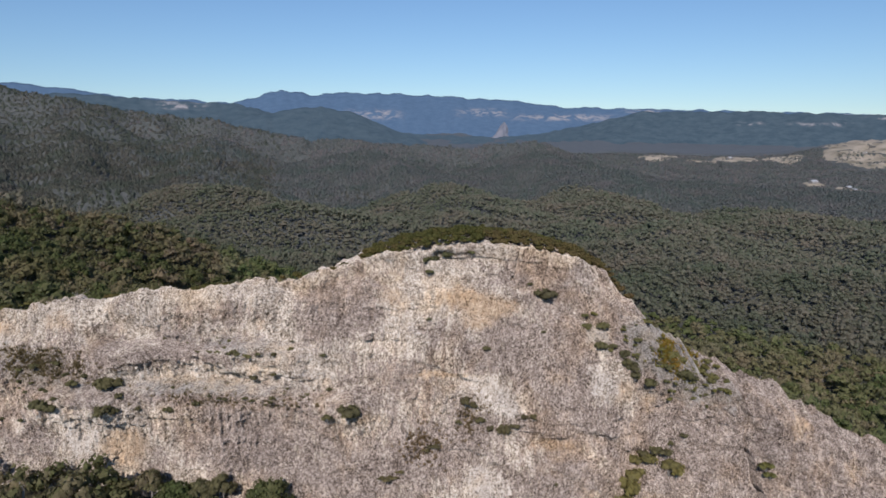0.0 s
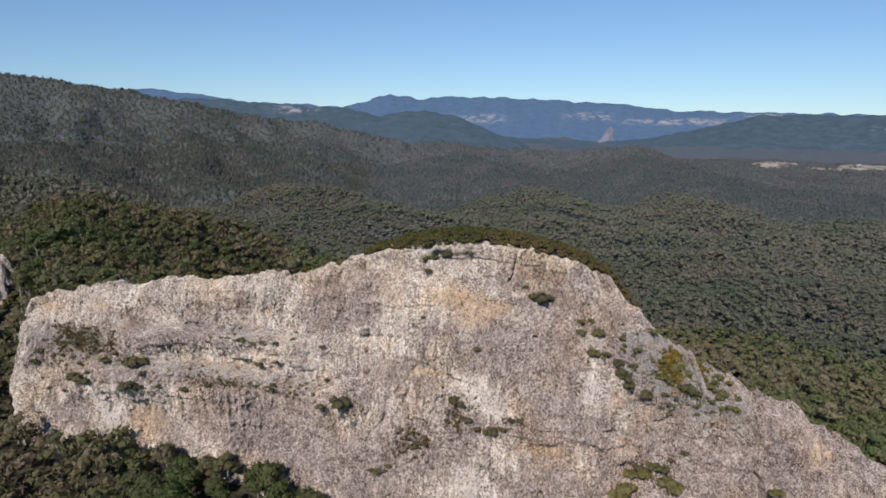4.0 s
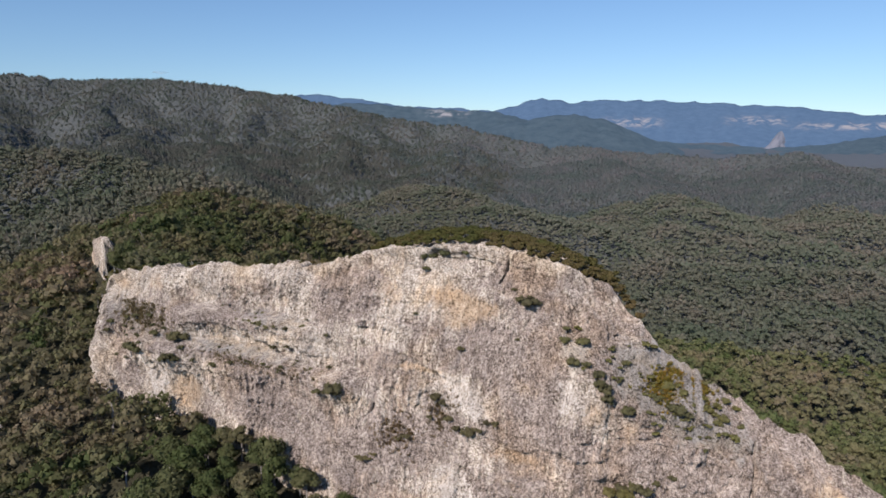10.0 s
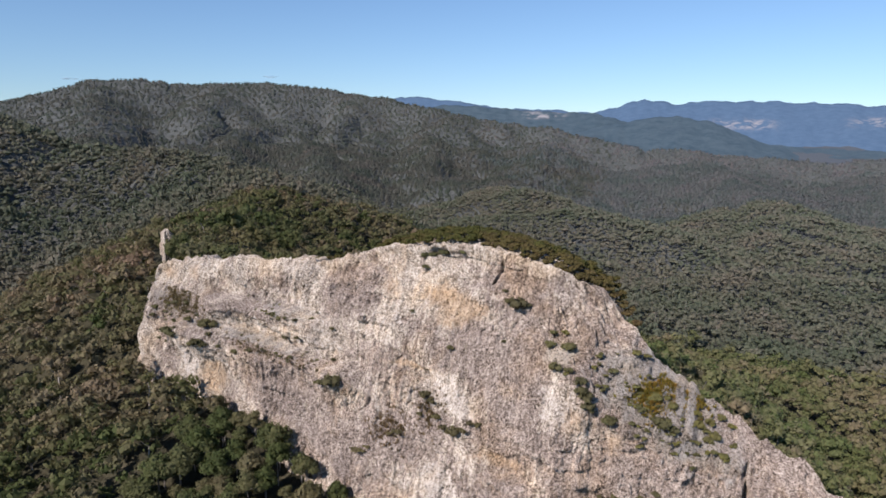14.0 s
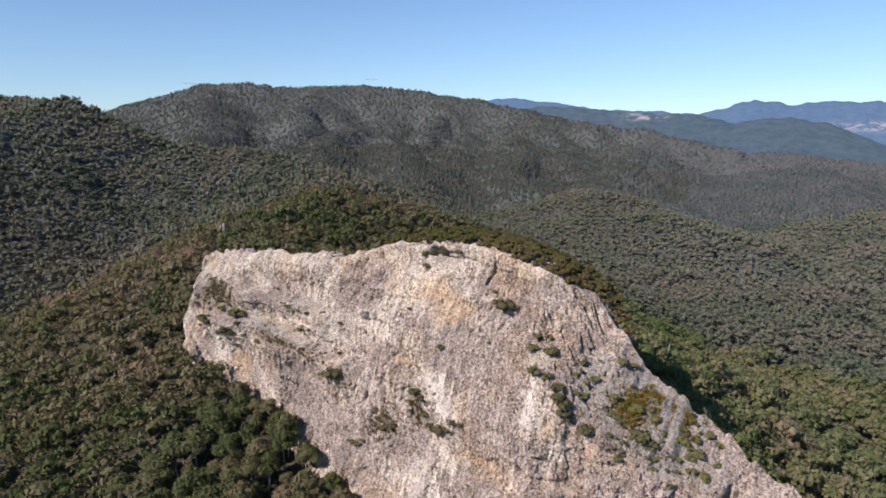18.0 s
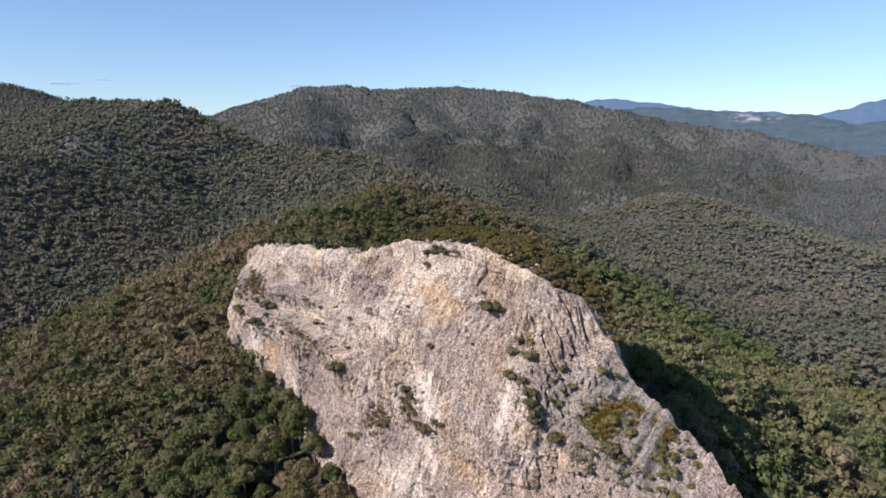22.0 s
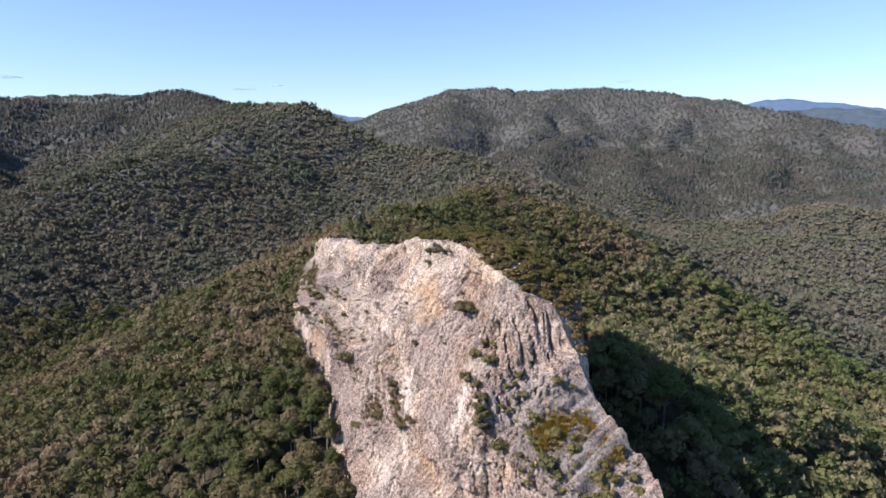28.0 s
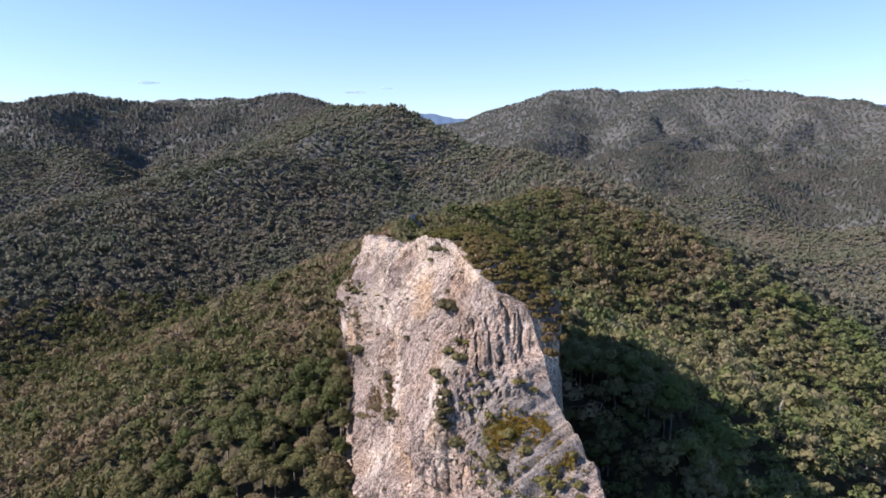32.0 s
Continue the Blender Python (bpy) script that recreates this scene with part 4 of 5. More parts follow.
# far forest: darker on the big hill and the spurs, paler down the valley
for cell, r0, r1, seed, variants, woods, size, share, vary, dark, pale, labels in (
        (4.25, 340, 520, 16, [c for c, w in BEYOND], [thin_stag], 1.13, 0.12, 0.2, LEAF_MID_HAZE, LEAF_VALE, ("grey-green gum forest on the flanks of the nearer spurs", "pale gum forest on the near side of the valley")),
        (4.1, 520, 900, 12, [c for c, w in DISTANT], [thin_stag], 1.14, 0.10, 0.16, LEAF_MID_HAZE, LEAF_VALE, ("gum forest on the spurs and gullies beyond the cliff", "pale gum forest on the low ridges of the valley")),
        (6.1, 900, 1350, 17, SMALL, None, 1.1, 0, 0.14, LEAF_HILL_HAZE, LEAF_FAR_HAZE, ("grey-green gum forest on the slopes of the big hill", "gum forest on the slopes of the valley, tinted blue-grey for haze")),
        (9.2, 1350, 2300, 13, SPECKS, None, 1.0, 0, 0.13, LEAF_HILL_HAZE, LEAF_FAR_HAZE, ("grey-green forest over the top of the big hill", "distant forest over the open valley, tinted blue-grey for haze"))):
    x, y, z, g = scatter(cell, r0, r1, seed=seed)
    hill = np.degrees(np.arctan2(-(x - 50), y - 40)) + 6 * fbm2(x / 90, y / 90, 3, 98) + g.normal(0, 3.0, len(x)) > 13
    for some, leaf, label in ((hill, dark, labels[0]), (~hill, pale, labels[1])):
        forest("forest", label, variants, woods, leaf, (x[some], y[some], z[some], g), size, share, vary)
for n, (a0, a1) in enumerate(((-180, -48), (140, 180))):
    forest("forest", "gum forest on the lower slopes in front of the cliff", [c for c, w in DISTANT], None, LEAF_NEAR, scatter(6.5, 0, 330, a0, a1, seed=18 + n), 1.5, 0)

# ---- shrubs on the cliff ----
LEAF_SHRUB = leaf_material("shrub_leaves", (0.112, 0.104, 0.062), (0.158, 0.150, 0.076), (0.212, 0.196, 0.072))


SHAPES = {}


def shrub_model(name, label, category, group, material, tint, lobes=5, sprays=26, low=0.8):
    """A low bush about 2 m wide with its foot at the origin."""
    crown = []
    for k in range(lobes):
        a, q = k * 2.4, 0.0 if k == 0 else rng.uniform(0.35, 0.62)
        r = rng.uniform(0.36, 0.5)
        c = np.array([math.cos(a) * q, math.sin(a) * q, low * rng.uniform(0.45, 0.75)])
        rad = np.array([r, r, r * low * rng.uniform(0.8, 1.1)])
        crown += [core(c, rad * 0.9), leaves(c, rad, sprays, 0.17)]
    top = tagged(new(name), label, category, group)
    stems = joined([tube([(0, 0, -0.5), (math.cos(a) * 0.12, math.sin(a) * 0.12, 0.15), (math.cos(a) * 0.35, math.sin(a) * 0.35, 0.5)], 0.05, 0.02, 4) for a in (0.4, 2.5, 4.6)])
    part_mesh("stem", mesh_from("stem", *stems, BARK), top)
    v, f = joined(crown)
    SHAPES.setdefault(name, []).append((v, f))
    part_mesh("foliage", mesh_from("foliage", v, f, material, {"tint": np.clip(tint + np.repeat(rng.normal(0, 0.12, (len(v) + 2) // 3), 3)[:len(v)], 0, 1)}), top)
    return top


def spread(models, places, seed, tall=(0.95, 1.35)):
    """Copies of the models at (x, y, z, width); the models themselves take the first places."""
    g = np.random.default_rng(seed)
    free = list(models)
    for x, y, z, w in places:
        k = int(g.integers(0, len(models)))
        s = (w / 2 * g.uniform(0.9, 1.15), w / 2 * g.uniform(0.9, 1.15), w / 2 * g.uniform(*tall))
        place = Matrix.Translation((x, y, z)) @ Matrix.Rotation(float(g.uniform(0, 6.28)), 4, "Z")
        if free:
            ob = free.pop(0)
            ob.matrix_basis = place
        else:
            ob = copy_thing(models[k], place)
        ob.scale = s


def on_face(spots):
    return [(x, float(face_point(x, z)) - 0.30 * w, z - 0.28 * w, 1.2 * w) for x, z, w in spots]


DARK = [shrub_model("shrub", "dark green shrub rooted in a crack of the rock face", "shrub", "shrubs on the rock face", LEAF_SHRUB, t, 5, 26, 0.85) for t in (0.1, 0.25, 0.35)]
GREEN = [shrub_model("shrub", "yellow-green cushion of a shrub on the rock slab", "shrub", "shrubs on the rock slab", LEAF_SHRUB, t, 5, 26, 0.75) for t in (0.75, 0.55, 0.9)]
GREY = [shrub_model("shrub", "grey-green low shrub on a ledge of the cliff", "shrub", "shrubs on the ledges", LEAF_SHRUB, t, 4, 22, 0.6) for t in (0.3, 0.45)]

# (along the face, height, width)
SPOTS_SUMMIT = [(20.4, 114.3, 3.9), (17.7, 116.2, 1.1), (7.8, 104.4, 1.5), (-2.2, 117.9, 1.7), (19.1, 107.7, 0.9), (-2.9, 109.4, 1.1), (29.8, 105.3, 2.6), (32.3, 105.2, 1.5), (36.9, 106.6, 1.1), (36.9, 105.5, 0.9),
                (6.6, 121.8, 1.9), (1.9, 121.0, 2.4), (-0.7, 120.5, 2.2), (-2.8, 120.2, 1.9), (22.5, 114.0, 1.6), (18.9, 114.6, 1.8)]
SPOTS_LEDGE = [(-104.0, 100.2, 2.8), (-102.0, 102.6, 2.4), (-106.0, 96.8, 2.6), (-99.5, 104.6, 2.0), (-105.0, 98.4, 2.2), (-68.6, 95.3, 5.0), (-81.2, 91.8, 3.8), (-75.5, 95.6, 2.5), (-65.6, 93.7, 1.7), (-68.2, 91.9, 3.4), (-66.2, 91.1, 2.1), (-73.3, 96.4, 1.4), (-77.3, 96.9, 1.3), (-55.6, 90.9, 2.1), (-38.2, 97.5, 2.0),
               (-34.1, 98.4, 1.2), (-24.3, 102.0, 1.2), (-92.4, 86.2, 1.2), (-61.8, 91.0, 1.2), (-87.5, 86.7, 1.2), (-94.5, 95.0, 2.2), (-97.0, 92.0, 2.0), (-79.0, 91.5, 2.4), (-50.0, 92.4, 1.4), (-44.0, 93.5, 1.2)]
SPOTS_GREY = [(-41.7, 103.5, 3.3), (-39.0, 103.0, 2.0), (-84.0, 98.6, 2.6), (-80.0, 99.0, 2.2), (-87.5, 97.6, 1.8), (-11.8, 80.3, 2.7), (-13.2, 80.0, 1.7), (-9.8, 81.3, 1.5), (-47.0, 102.8, 1.8), (-3.2, 86.0, 2.4), (-4.6, 85.3, 1.4), (44.6, 102.0, 1.2)]
SPOTS_HOLLOW = [(-19.6, 93.5, 4.0), (-18.4, 92.9, 2.2), (-23.6, 91.8, 2.0), (14.4, 92.3, 1.5), (16.0, 92.4, 1.6), (10.5, 89.3, 3.0), (7.9, 89.3, 1.6), (12.7, 90.1, 1.6), (3.3, 94.6, 2.1), (4.8, 93.8, 1.6), (6.3, 90.9, 2.1), (2.0, 90.2, 1.6),
                (19.9, 79.9, 0.9), (39.6, 82.3, 2.1), (43.9, 82.8, 2.3), (48.7, 85.2, 1.6), (42.0, 83.2, 2.6), (45.8, 83.6, 1.8)]
SPOTS_CRACK = [(35.0, 102.3, 2.6), (35.8, 101.3, 2.8), (34.6, 103.6, 2.2), (36.2, 100.0, 2.4), (40.3, 97.7, 2.7), (36.7, 99.1, 1.6), (48.7, 97.9, 3.1), (45.1, 99.4, 1.6), (52.9, 92.7, 1.1), (54.5, 92.6, 1.1), (48.0, 98.2, 2.4), (50.5, 96.9, 1.9)]
SPOTS_GREEN = [(28.0, 108.6, 2.2), (31.4, 108.4, 3.0), (30.3, 110.4, 1.6), (28.2, 110.2, 1.6), (46.9, 101.2, 2.5), (39.4, 104.8, 1.8), (31.9, 104.6, 1.1), (43.8, 103.2, 1.3), (49.7, 99.6, 2.3), (54.1, 96.9, 2.4), (51.2, 98.1, 1.6)]
SPOTS_SLAB = [(34.6, 78.6, 4.4), (36.0, 80.4, 4.0), (40.2, 81.6, 3.6), (44.6, 80.4, 4.2), (46.2, 79.2, 3.4), (37.6, 81.4, 3.0), (65.6, 79.0, 2.8), (66.2, 77.2, 2.2), (33.4, 76.4, 3.8), (57.3, 95.4, 2.2), (56.0, 95.0, 1.9), (58.7, 93.7, 1.7), (56.2, 97.0, 1.9), (53.7, 98.2, 1.7), (54.2, 94.8, 1.0), (59.7, 96.4, 1.5), (53.1, 97.0, 1.5), (55.7, 96.0, 1.4), (50.8, 98.4, 1.5), (36.7, 106.8, 1.4), (36.3, 105.2, 1.2),
              (43.0, 107.4, 2.0), (44.7, 106.4, 1.4), (44.4, 99.9, 1.7), (53.5, 95.2, 1.0), (57.1, 94.0, 1.3), (54.6, 94.7, 0.9), (58.0, 97.4, 1.8), (54.2, 99.7, 1.4), (49.9, 99.6, 1.2), (48.8, 100.6, 1.4), (50.1, 100.7, 1.2),
              (58.9, 93.3, 1.5), (60.2, 94.4, 1.4), (56.2, 93.5, 1.1), (51.5, 94.7, 0.9)]
spread(DARK, on_face(SPOTS_SUMMIT + SPOTS_LEDGE + SPOTS_HOLLOW + SPOTS_CRACK), 21)
spread(GREY, on_face(SPOTS_GREY), 22, (0.5, 0.75))
# more low bushes scattered over the slab and along the ledges
g = np.random.default_rng(51)
SPOTS_MORE = [(float(g.normal(49, 4.5)), float(g.normal(98.5, 3.2)), float(g.uniform(0.7, 1.5))) for _ in range(46)] + [(float(g.uniform(36, 46)), float(g.uniform(99, 108)), float(g.uniform(0.6, 1.2))) for _ in range(16)]
SPOTS_MORE = [q for q in SPOTS_MORE if q[1] < np.interp(q[0], CREST_X, CREST_Z) - 0.8]
spread(GREEN, on_face(SPOTS_GREEN + SPOTS_SLAB), 23)
for x, y, z, w in on_face(SPOTS_MORE):
    ob = copy_thing((GREEN + GREY)[int(g.integers(0, 5))], pose(x, y, z, 0, 0, float(g.uniform(0, 360))))
    ob.scale = (w / 2, w / 2, w / 2 * float(g.uniform(0.8, 1.2)))
SPOTS_LOW = [(float(g.uniform(-92, -20)), float(g.normal(94.3, 0.8)), float(g.uniform(0.6, 1.3))) for _ in range(26)] + [(float(g.uniform(-66, -28)), float(g.normal(103.2, 0.6)), float(g.uniform(0.6, 1.3))) for _ in range(14)]
for x, y, z, w in on_face(SPOTS_LOW):
    ob = copy_thing((DARK + GREY)[int(g.integers(0, 5))], pose(x, y, z, 0, 0, float(g.uniform(0, 360))))
    ob.scale = (w / 2, w / 2, w / 2 * float(g.uniform(0.7, 1.1)))

# ---- heath on the summit and behind the crest ----
HEATH = [shrub_model("heath_bush", "olive-brown heath bush on the summit of the rock", "shrub", "heath on the summit", LEAF_HEATH, t, 5, 24, 0.95) for t in (0.1, 0.3, 0.55, 0.7, 0.85, 1.0)]
g = np.random.default_rng(31)
spots = []
for x in np.arange(-16, 42, 1.05):
    deep = float(np.interp(x, [-16, -10, 0, 30, 38, 42], [4, 9, 12, 12.8, 6, 2.5]))
    for d in np.arange(1.3, deep, 1.15):
        px, pd = x + g.uniform(-1.1, 1.1), max(1.2, d + g.uniform(-1.0, 1.0))
        lift = float(np.interp(px, [-16, 0, 10, 30, 40], [0.3, 1.5, 1.9, 1.2, 0.4])) * min(1.0, pd / 4) * (1 - 0.9 * (max(pd - 5, 0) / 9) ** 2)
        spots.append((px, float(crest_y(px)) + pd, float(np.interp(px, CREST_X, CREST_Z)) - 0.3 + lift + g.uniform(-0.45, 0.15), g.uniform(1.3, 2.7)))
for x in np.arange(-98, -18, 2.6):
    px = x + g.uniform(-1, 1)
    spots.append((px, float(crest_y(px)) + g.uniform(1.8, 4.2), float(np.interp(px, CREST_X, CREST_Z)) - g.uniform(0.9, 1.6), g.uniform(1.4, 2.6)))
# low heath round the fin on the spur
for _ in range(60):
    a, d = g.uniform(-3, 30), g.choice((g.uniform(3.5, 7.0), g.uniform(3.5, 7.0), g.uniform(-6.5, -4.5)))
    px, py = -124 - 0.80 * a + 0.60 * d, 178 + 0.60 * a + 0.80 * d
    spots.append((px, py, float(height(px, py)) - 0.2, g.uniform(2.2, 4.0)))
for _ in range(34):
    a, d = g.uniform(-1, 20), g.uniform(2.0, 4.6)
    spots.append((-124.5 - 0.80 * a + 0.60 * d, 178.6 + 0.60 * a + 0.80 * d, 110.0 - 1.9 * d + g.uniform(-2.5, 0.5), g.uniform(2.2, 3.6)))
for _ in range(30):
    d = g.uniform(-1.8, 2.6)
    spots.append((-125.6 + 0.60 * d, 179.6 + 0.80 * d, g.uniform(94.0, 98.0), g.uniform(2.0, 3.0)))
for _ in range(26):
    a, d = g.uniform(0, 6.28), 9 * math.sqrt(g.uniform(0, 1))
    px, py = -119 + math.cos(a) * d, 169 + math.sin(a) * d
    if not in_rock(px, py, 0.5):
        spots.append((px, py, float(height(px, py)) - 0.2, g.uniform(1.8, 3.4)))
# the bushes nearest to the edge are things; the thicket behind them is one sheet of heath
spots.sort(key=lambda q: q[1] - float(crest_y(q[0])) - 60 * (-127 < q[0] < -122 and q[1] < 183) + 30 * (q[0] < -108))
behind = np.array(spots[290:])
spread(HEATH[:3], [q for q in spots[:290] if q[0] < 10], 32, (0.8, 1.2))
spread(HEATH[3:], [q for q in spots[:290] if q[0] >= 10], 33, (0.8, 1.2))
v, f, t = planted(SHAPES["heath_bush"], behind[:, 0], behind[:, 1], behind[:, 2], behind[:, 3] / 2, g.uniform(0, 6.28, len(behind)), np.clip(g.normal(0.3 + 0.35 * (behind[:, 0] > 10), 0.2), 0, 1), g)
tagged(new("heath", mesh_from("heath", v, f, LEAF_HEATH, {"tint": t})), "thick olive-brown heath on the summit and round the fin", "heath", kind="stuff")


def tufts(name, label, material, places, tall, seed):
    """Grass as one piece of stuff: a fan of blades at each place."""
    g = np.random.default_rng(seed)
    vs, ts = [], []
    for x, y, z in places:
        tint = g.uniform(0, 1)
        for k in range(14):
            a, h = g.uniform(0, 6.28), tall * g.uniform(0.6, 1.3)
            p = np.array([x, y, z - 0.1]) + np.array([math.cos(a), math.sin(a), 0]) * g.uniform(0, 0.35)
            side = np.array([-math.sin(a), math.cos(a), 0]) * 0.085
            vs += [p - side, p + side, p + np.array([math.cos(a) * 0.4 * h, math.sin(a) * 0.4 * h, h])]
            ts += [tint] * 3
    v = np.array(vs)
    ob = new(name, mesh_from(name, v, np.arange(len(v)).reshape(-1, 3), material, {"tint": np.array(ts)}))
    return tagged(ob, label, "grass", kind="stuff")


def slab_places(n, cx, cz, rx, rz, seed):
    g = np.random.default_rng(seed)
    out = []
    for _ in range(n):
        x, z = cx + g.normal() * rx, cz + g.normal() * rz
        if z < np.interp(x, CREST_X, CREST_Z) - 0.6:
            out.append((x, float(face_point(x, z)), z))
    return out


tufts("tussock_grass", "golden tussock grass on the rock slab below the crest", LEAF_GRASS, slab_places(260, 47.2, 101.4, 2.1, 1.0, 41) + slab_places(110, 52, 98.6, 3.0, 1.0, 42) + slab_places(120, 50, 99.6, 2.4, 0.9, 49), 0.62, 43)
LEAF_DRY = leaf_material("dry_growth", (0.13, 0.105, 0.06), (0.20, 0.155, 0.09), (0.26, 0.205, 0.11))
tufts("dry_grass", "brown withered growth on a ledge of the cliff", LEAF_DRY, slab_places(520, -82, 98.2, 5.0, 1.4, 44) + slab_places(120, -5, 85.5, 2.5, 1.8, 45) + slab_places(90, 4, 91, 2.2, 2.4, 46) + slab_places(140, -44, 93.2, 11, 0.7, 48), 0.6, 47)


# ---- dead trees ----
def stag_thing(x, y, tall_scale, turn):
    top = tagged(new("dead_tree"), "bare silver-grey dead gum tree with broken limbs", "tree", "dead trees")
    wood = bare_tree(12)
    part_mesh("trunk", mesh_from("trunk", *wood, BARK), top)
    top.matrix_basis = pose(x, y, float(height(x, y)), 0, 0, turn)
    top.scale = (tall_scale,) * 3


for x, y, s, a in ((-118, 172, 1.25, 20), (-84, 166, 1.0, 130), (-64, 168, 1.0, 250), (2, 196, 0.9, 60), (-48, 196, 1.0, 300), (-150, 120, 1.0, 45)):
    stag_thing(x, y, s, a)

# ---- the open valley ----
m = Nodes("pasture", 0.95)
PASTURE = m.done(m.ramp(m.noise(0.03, 5), (0.3, (0.17, 0.15, 0.105)), (0.5, (0.29, 0.25, 0.19)), (0.7, (0.37, 0.32, 0.255))))


def paddock(az, dist, ra, rd, seed):
    n, k = 40, 8
    a = np.linspace(0, 2 * math.pi, n, endpoint=False)
    edge = 1 + 0.25 * fbm2(np.cos(a) * 2 + seed * 7, np.sin(a) * 2, 3, 300 + seed)
    t = np.linspace(0.02, 1, k)
    aa, dd = az + ra * (np.cos(a) * edge)[:, None] * t, dist + rd * (np.sin(a) * edge)[:, None] * t
    x, y = EYE[0] - np.sin(np.radians(aa)) * dd, EYE[1] + np.cos(np.radians(aa)) * dd
    z = height(x, y) + 1.4 - 4.0 * (t == 1)[None, :]
    f = grid_faces(n, k)
    j = np.arange(k - 1)
    f = np.concatenate([f, np.stack([j + (n - 1) * k, j, j + 1, j + (n - 1) * k + 1], 1)])
    ob = new("paddock", mesh_from("paddock", np.stack([x, y, z], -1).reshape(-1, 3), f, PASTURE, None, True))
    tagged(ob, "dry tan paddock on the floor of the open valley", "field", "paddocks", "structure")


for n, (az, dist, ra, rd) in enumerate(PADDOCKS):
    paddock(az, dist, ra, rd, n)

WALL = Nodes("house_wall", 0.8).done((0.36, 0.34, 0.31))
PANE = Nodes("window_glass", 0.1).done((0.03, 0.035, 0.04))
TIMBER = Nodes("door_timber", 0.7).done((0.16, 0.11, 0.07))
ROOF = Nodes("house_roof", 0.6).done((0.38, 0.39, 0.40))


def box_faces():
    return np.array([(0, 1, 3, 2), (4, 6, 7, 5), (0, 4, 5, 1), (2, 3, 7, 6), (0, 2, 6, 4), (1, 5, 7, 3)])


def house(az, dist, turn):
    x, y = EYE[0] - math.sin(radians(az)) * dist, EYE[1] + math.cos(radians(az)) * dist
    top = tagged(new("farmhouse"), "small pale farmhouse with a light metal roof", "house", "farmhouses")
    v = np.array([(sx * 8, sy * 5, sz * 3.5) for sx in (-1, 1) for sy in (-1, 1) for sz in (-0.3, 1)])
    part_mesh("wall", mesh_from("wall", v, box_faces(), WALL), top)
    v = np.array([(-8.6, -5.8, 3.4), (8.6, -5.8, 3.4), (8.6, 0, 6.2), (-8.6, 0, 6.2), (-8.6, 5.8, 3.4), (8.6, 5.8, 3.4), (-8.6, -5.8, 3.2), (8.6, -5.8, 3.2), (-8.6, 5.8, 3.2), (8.6, 5.8, 3.2)])
    part_mesh("roof", mesh_from("roof", v, np.array([(0, 1, 2, 3), (3, 2, 5, 4), (6, 8, 9, 7), (0, 3, 4, 4), (1, 5, 2, 2)][:3]), ROOF), top)
    for name, cx, w, low, tall in (("window", -5.0, 1.6, 1.2, 1.2), ("window", 4.6, 1.6, 1.2, 1.2), ("door", 0.2, 1.0, 0.1, 2.05)):
        v = np.array([(cx + sx * w / 2, -5.0 + sy * 0.06, low + sz * tall) for sx in (-1, 1) for sy in (-1, 1) for sz in (0, 1)])
        part_mesh(name, mesh_from(name, v, box_faces(), PANE if name == "window" else TIMBER), top)
    v = np.array([(3.5 + sx * 0.45, 1.5 + sy * 0.45, 4.6 + sz * 2.6) for sx in (-1, 1) for sy in (-1, 1) for sz in (0, 1)])
    part_mesh("chimney", mesh_from("chimney", v, box_faces(), WALL), top)
    top.matrix_basis = pose(x, y, float(height(x, y)) + 3.2, 0, 0, turn)


for az, dist, turn in ((-38.8, 1490, 30), (-39.3, 1470, 80), (-36.5, 1560, 10), (-40.2, 2180, 45), (-30.8, 2140, 15)):
    house(az, dist, turn)

# ---- a pale rock tower far off, and wisps of cloud ----
m = Nodes("far_tower_rock_hazed", 1.0)
# haze is put into the tower's blue-grey colour and a faint glow
hazed_rock = m.ramp(m.noise((0.03, 0.03, 0.008), 5), (0.35, (0.13, 0.155, 0.20)), (0.65, (0.22, 0.225, 0.26)))
m.link(hazed_rock, m.bsdf.inputs["Emission Color"])
m.bsdf.inputs["Emission Strength"].default_value = 0.4
FAR_ROCK_HAZED = m.done(m.mix(1.0, hazed_rock, (0.6, 0.6, 0.6), "MULTIPLY"))
n, k = 28, 14
a, t = np.meshgrid(np.linspace(0, 2 * math.pi, n, endpoint=False), np.linspace(0, 1, k), indexing="ij")
r = 48 * (1 - t) ** 0.8 * (1 + 0.3 * fbm2(np.cos(a) * 2, np.sin(a) * 2 + t * 3, 3, 410)) + 2
cx, cy, cz = bearing(-12.4, 3700, -2.5)
f = grid_faces(n, k)
j = np.arange(k - 1)
f = np.concatenate([f, np.stack([j + (n - 1) * k, j, j + 1, j + (n - 1) * k + 1], 1)])
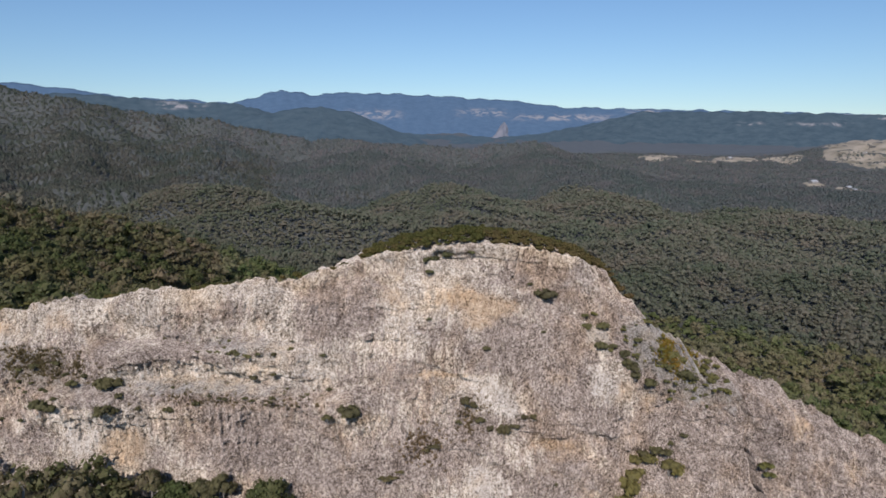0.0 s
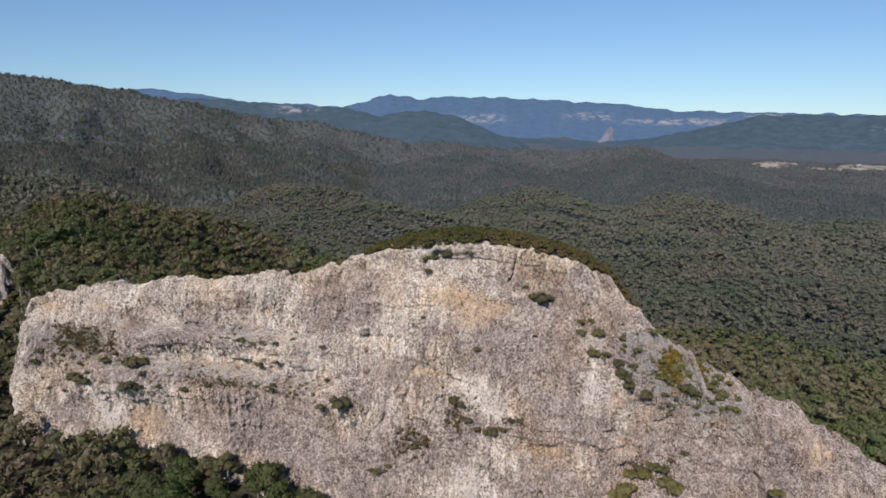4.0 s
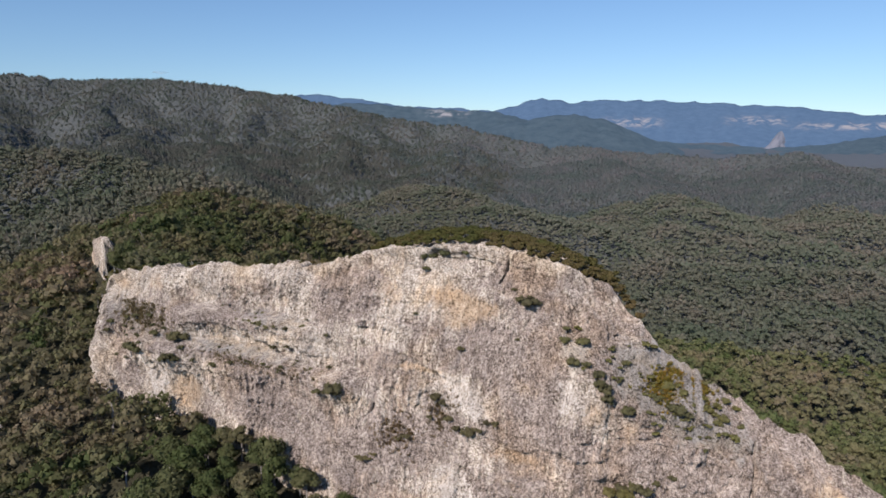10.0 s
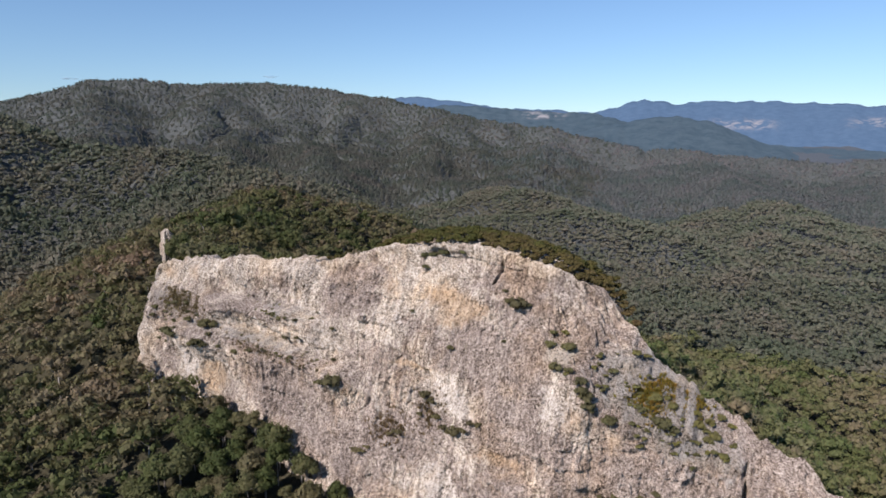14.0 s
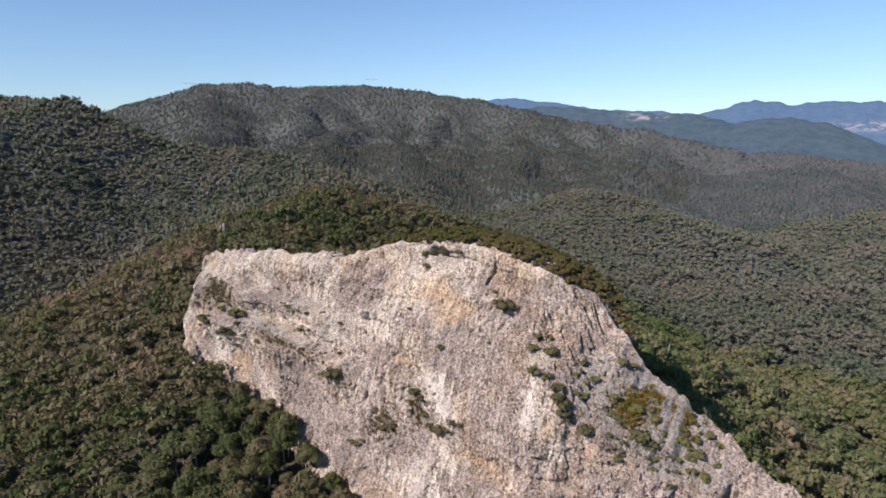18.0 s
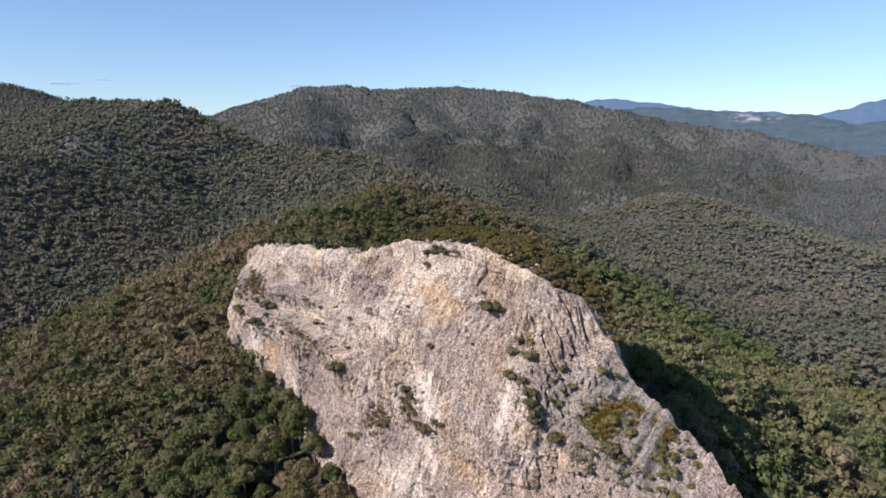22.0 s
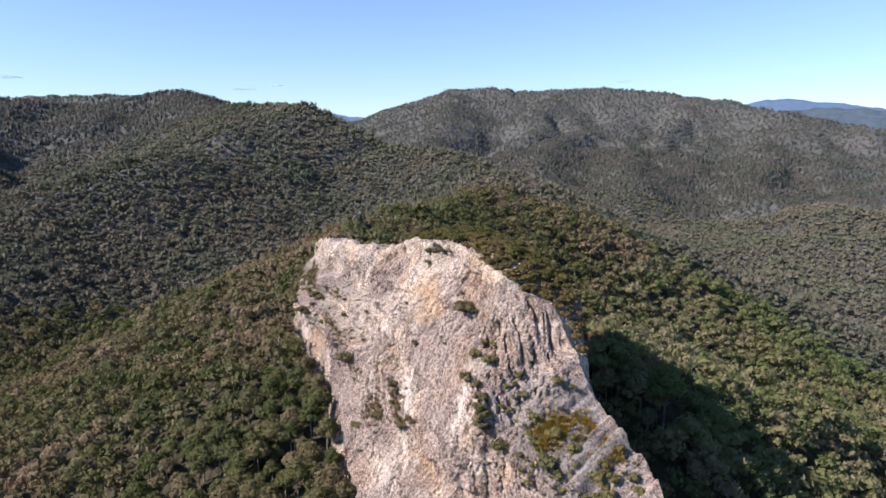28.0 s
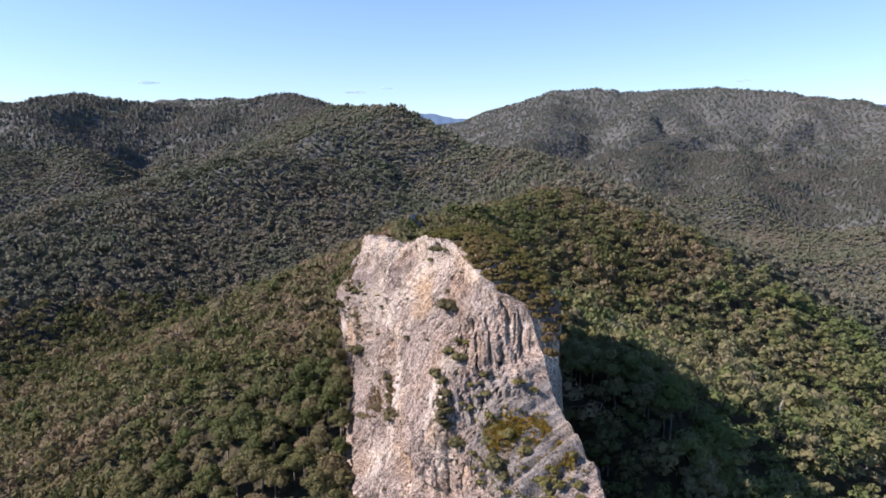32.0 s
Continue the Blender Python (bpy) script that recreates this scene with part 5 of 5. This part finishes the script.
tower = new("backdrop_tower", mesh_from("backdrop_tower", np.stack([cx + np.cos(a) * r + 26 * t, cy + np.sin(a) * r, cz + 108 * t], -1).reshape(-1, 3), f, FAR_ROCK_HAZED))
tagged(tower, "pale bare rock tower far off before the blue range", "rock", kind="structure")

m = Nodes("cloud_wisp", 1.0)
clear = m.tree.nodes.new("ShaderNodeBsdfTransparent")
veil = m.tree.nodes.new("ShaderNodeMixShader")
m.bsdf.inputs["Base Color"].default_value = (0.7, 0.72, 0.78, 1)
m.link(m.ramp(m.noise((0.01, 0.01, 0.05), 4), (0.35, (0, 0, 0)), (0.75, (0.35, 0.35, 0.35))), veil.inputs["Fac"])
m.link(clear.outputs["BSDF"], veil.inputs[1])
m.link(m.bsdf.outputs["BSDF"], veil.inputs[2])
m.link(veil.outputs["Shader"], m.tree.nodes["Material Output"].inputs["Surface"])
CLOUD = m.mat
for az, el, w in ((69.5, 2.75, 70), (66.8, 3.1, 42), (52.2, 2.95, 40), (37.4, 3.5, 44), (86.0, 3.2, 60)):
    v, f = ICO
    for _ in range(2):
        mids = {}
        v = list(v)
        nf = []
        for tri in f:
            e = []
            for p, q in ((0, 1), (1, 2), (2, 0)):
                key = tuple(sorted((int(tri[p]), int(tri[q]))))
                if key not in mids:
                    mids[key] = len(v)
                    mid = (np.array(v[key[0]]) + np.array(v[key[1]])) / 2
                    v.append(mid / np.linalg.norm(mid))
                e.append(mids[key])
            nf += [(tri[0], e[0], e[2]), (tri[1], e[1], e[0]), (tri[2], e[2], e[1]), tuple(e)]
        v, f = np.array(v), np.array(nf)
    lump = 1 + 0.35 * fbm2(v[:, 0] * 2 + az, v[:, 1] * 2 + v[:, 2] * 3, 3, 500)
    x, y, z = bearing(az, 4600, el)
    shape = v * lump[:, None] * np.array([w, w, w * 0.13])
    ob = new("backdrop_cloud", mesh_from("cloud", shape + np.array([x, y, z]), f, CLOUD, None, True))
    tagged(ob, "thin grey wisp of cloud low over the hills", "cloud", "wisps of cloud", "structure")
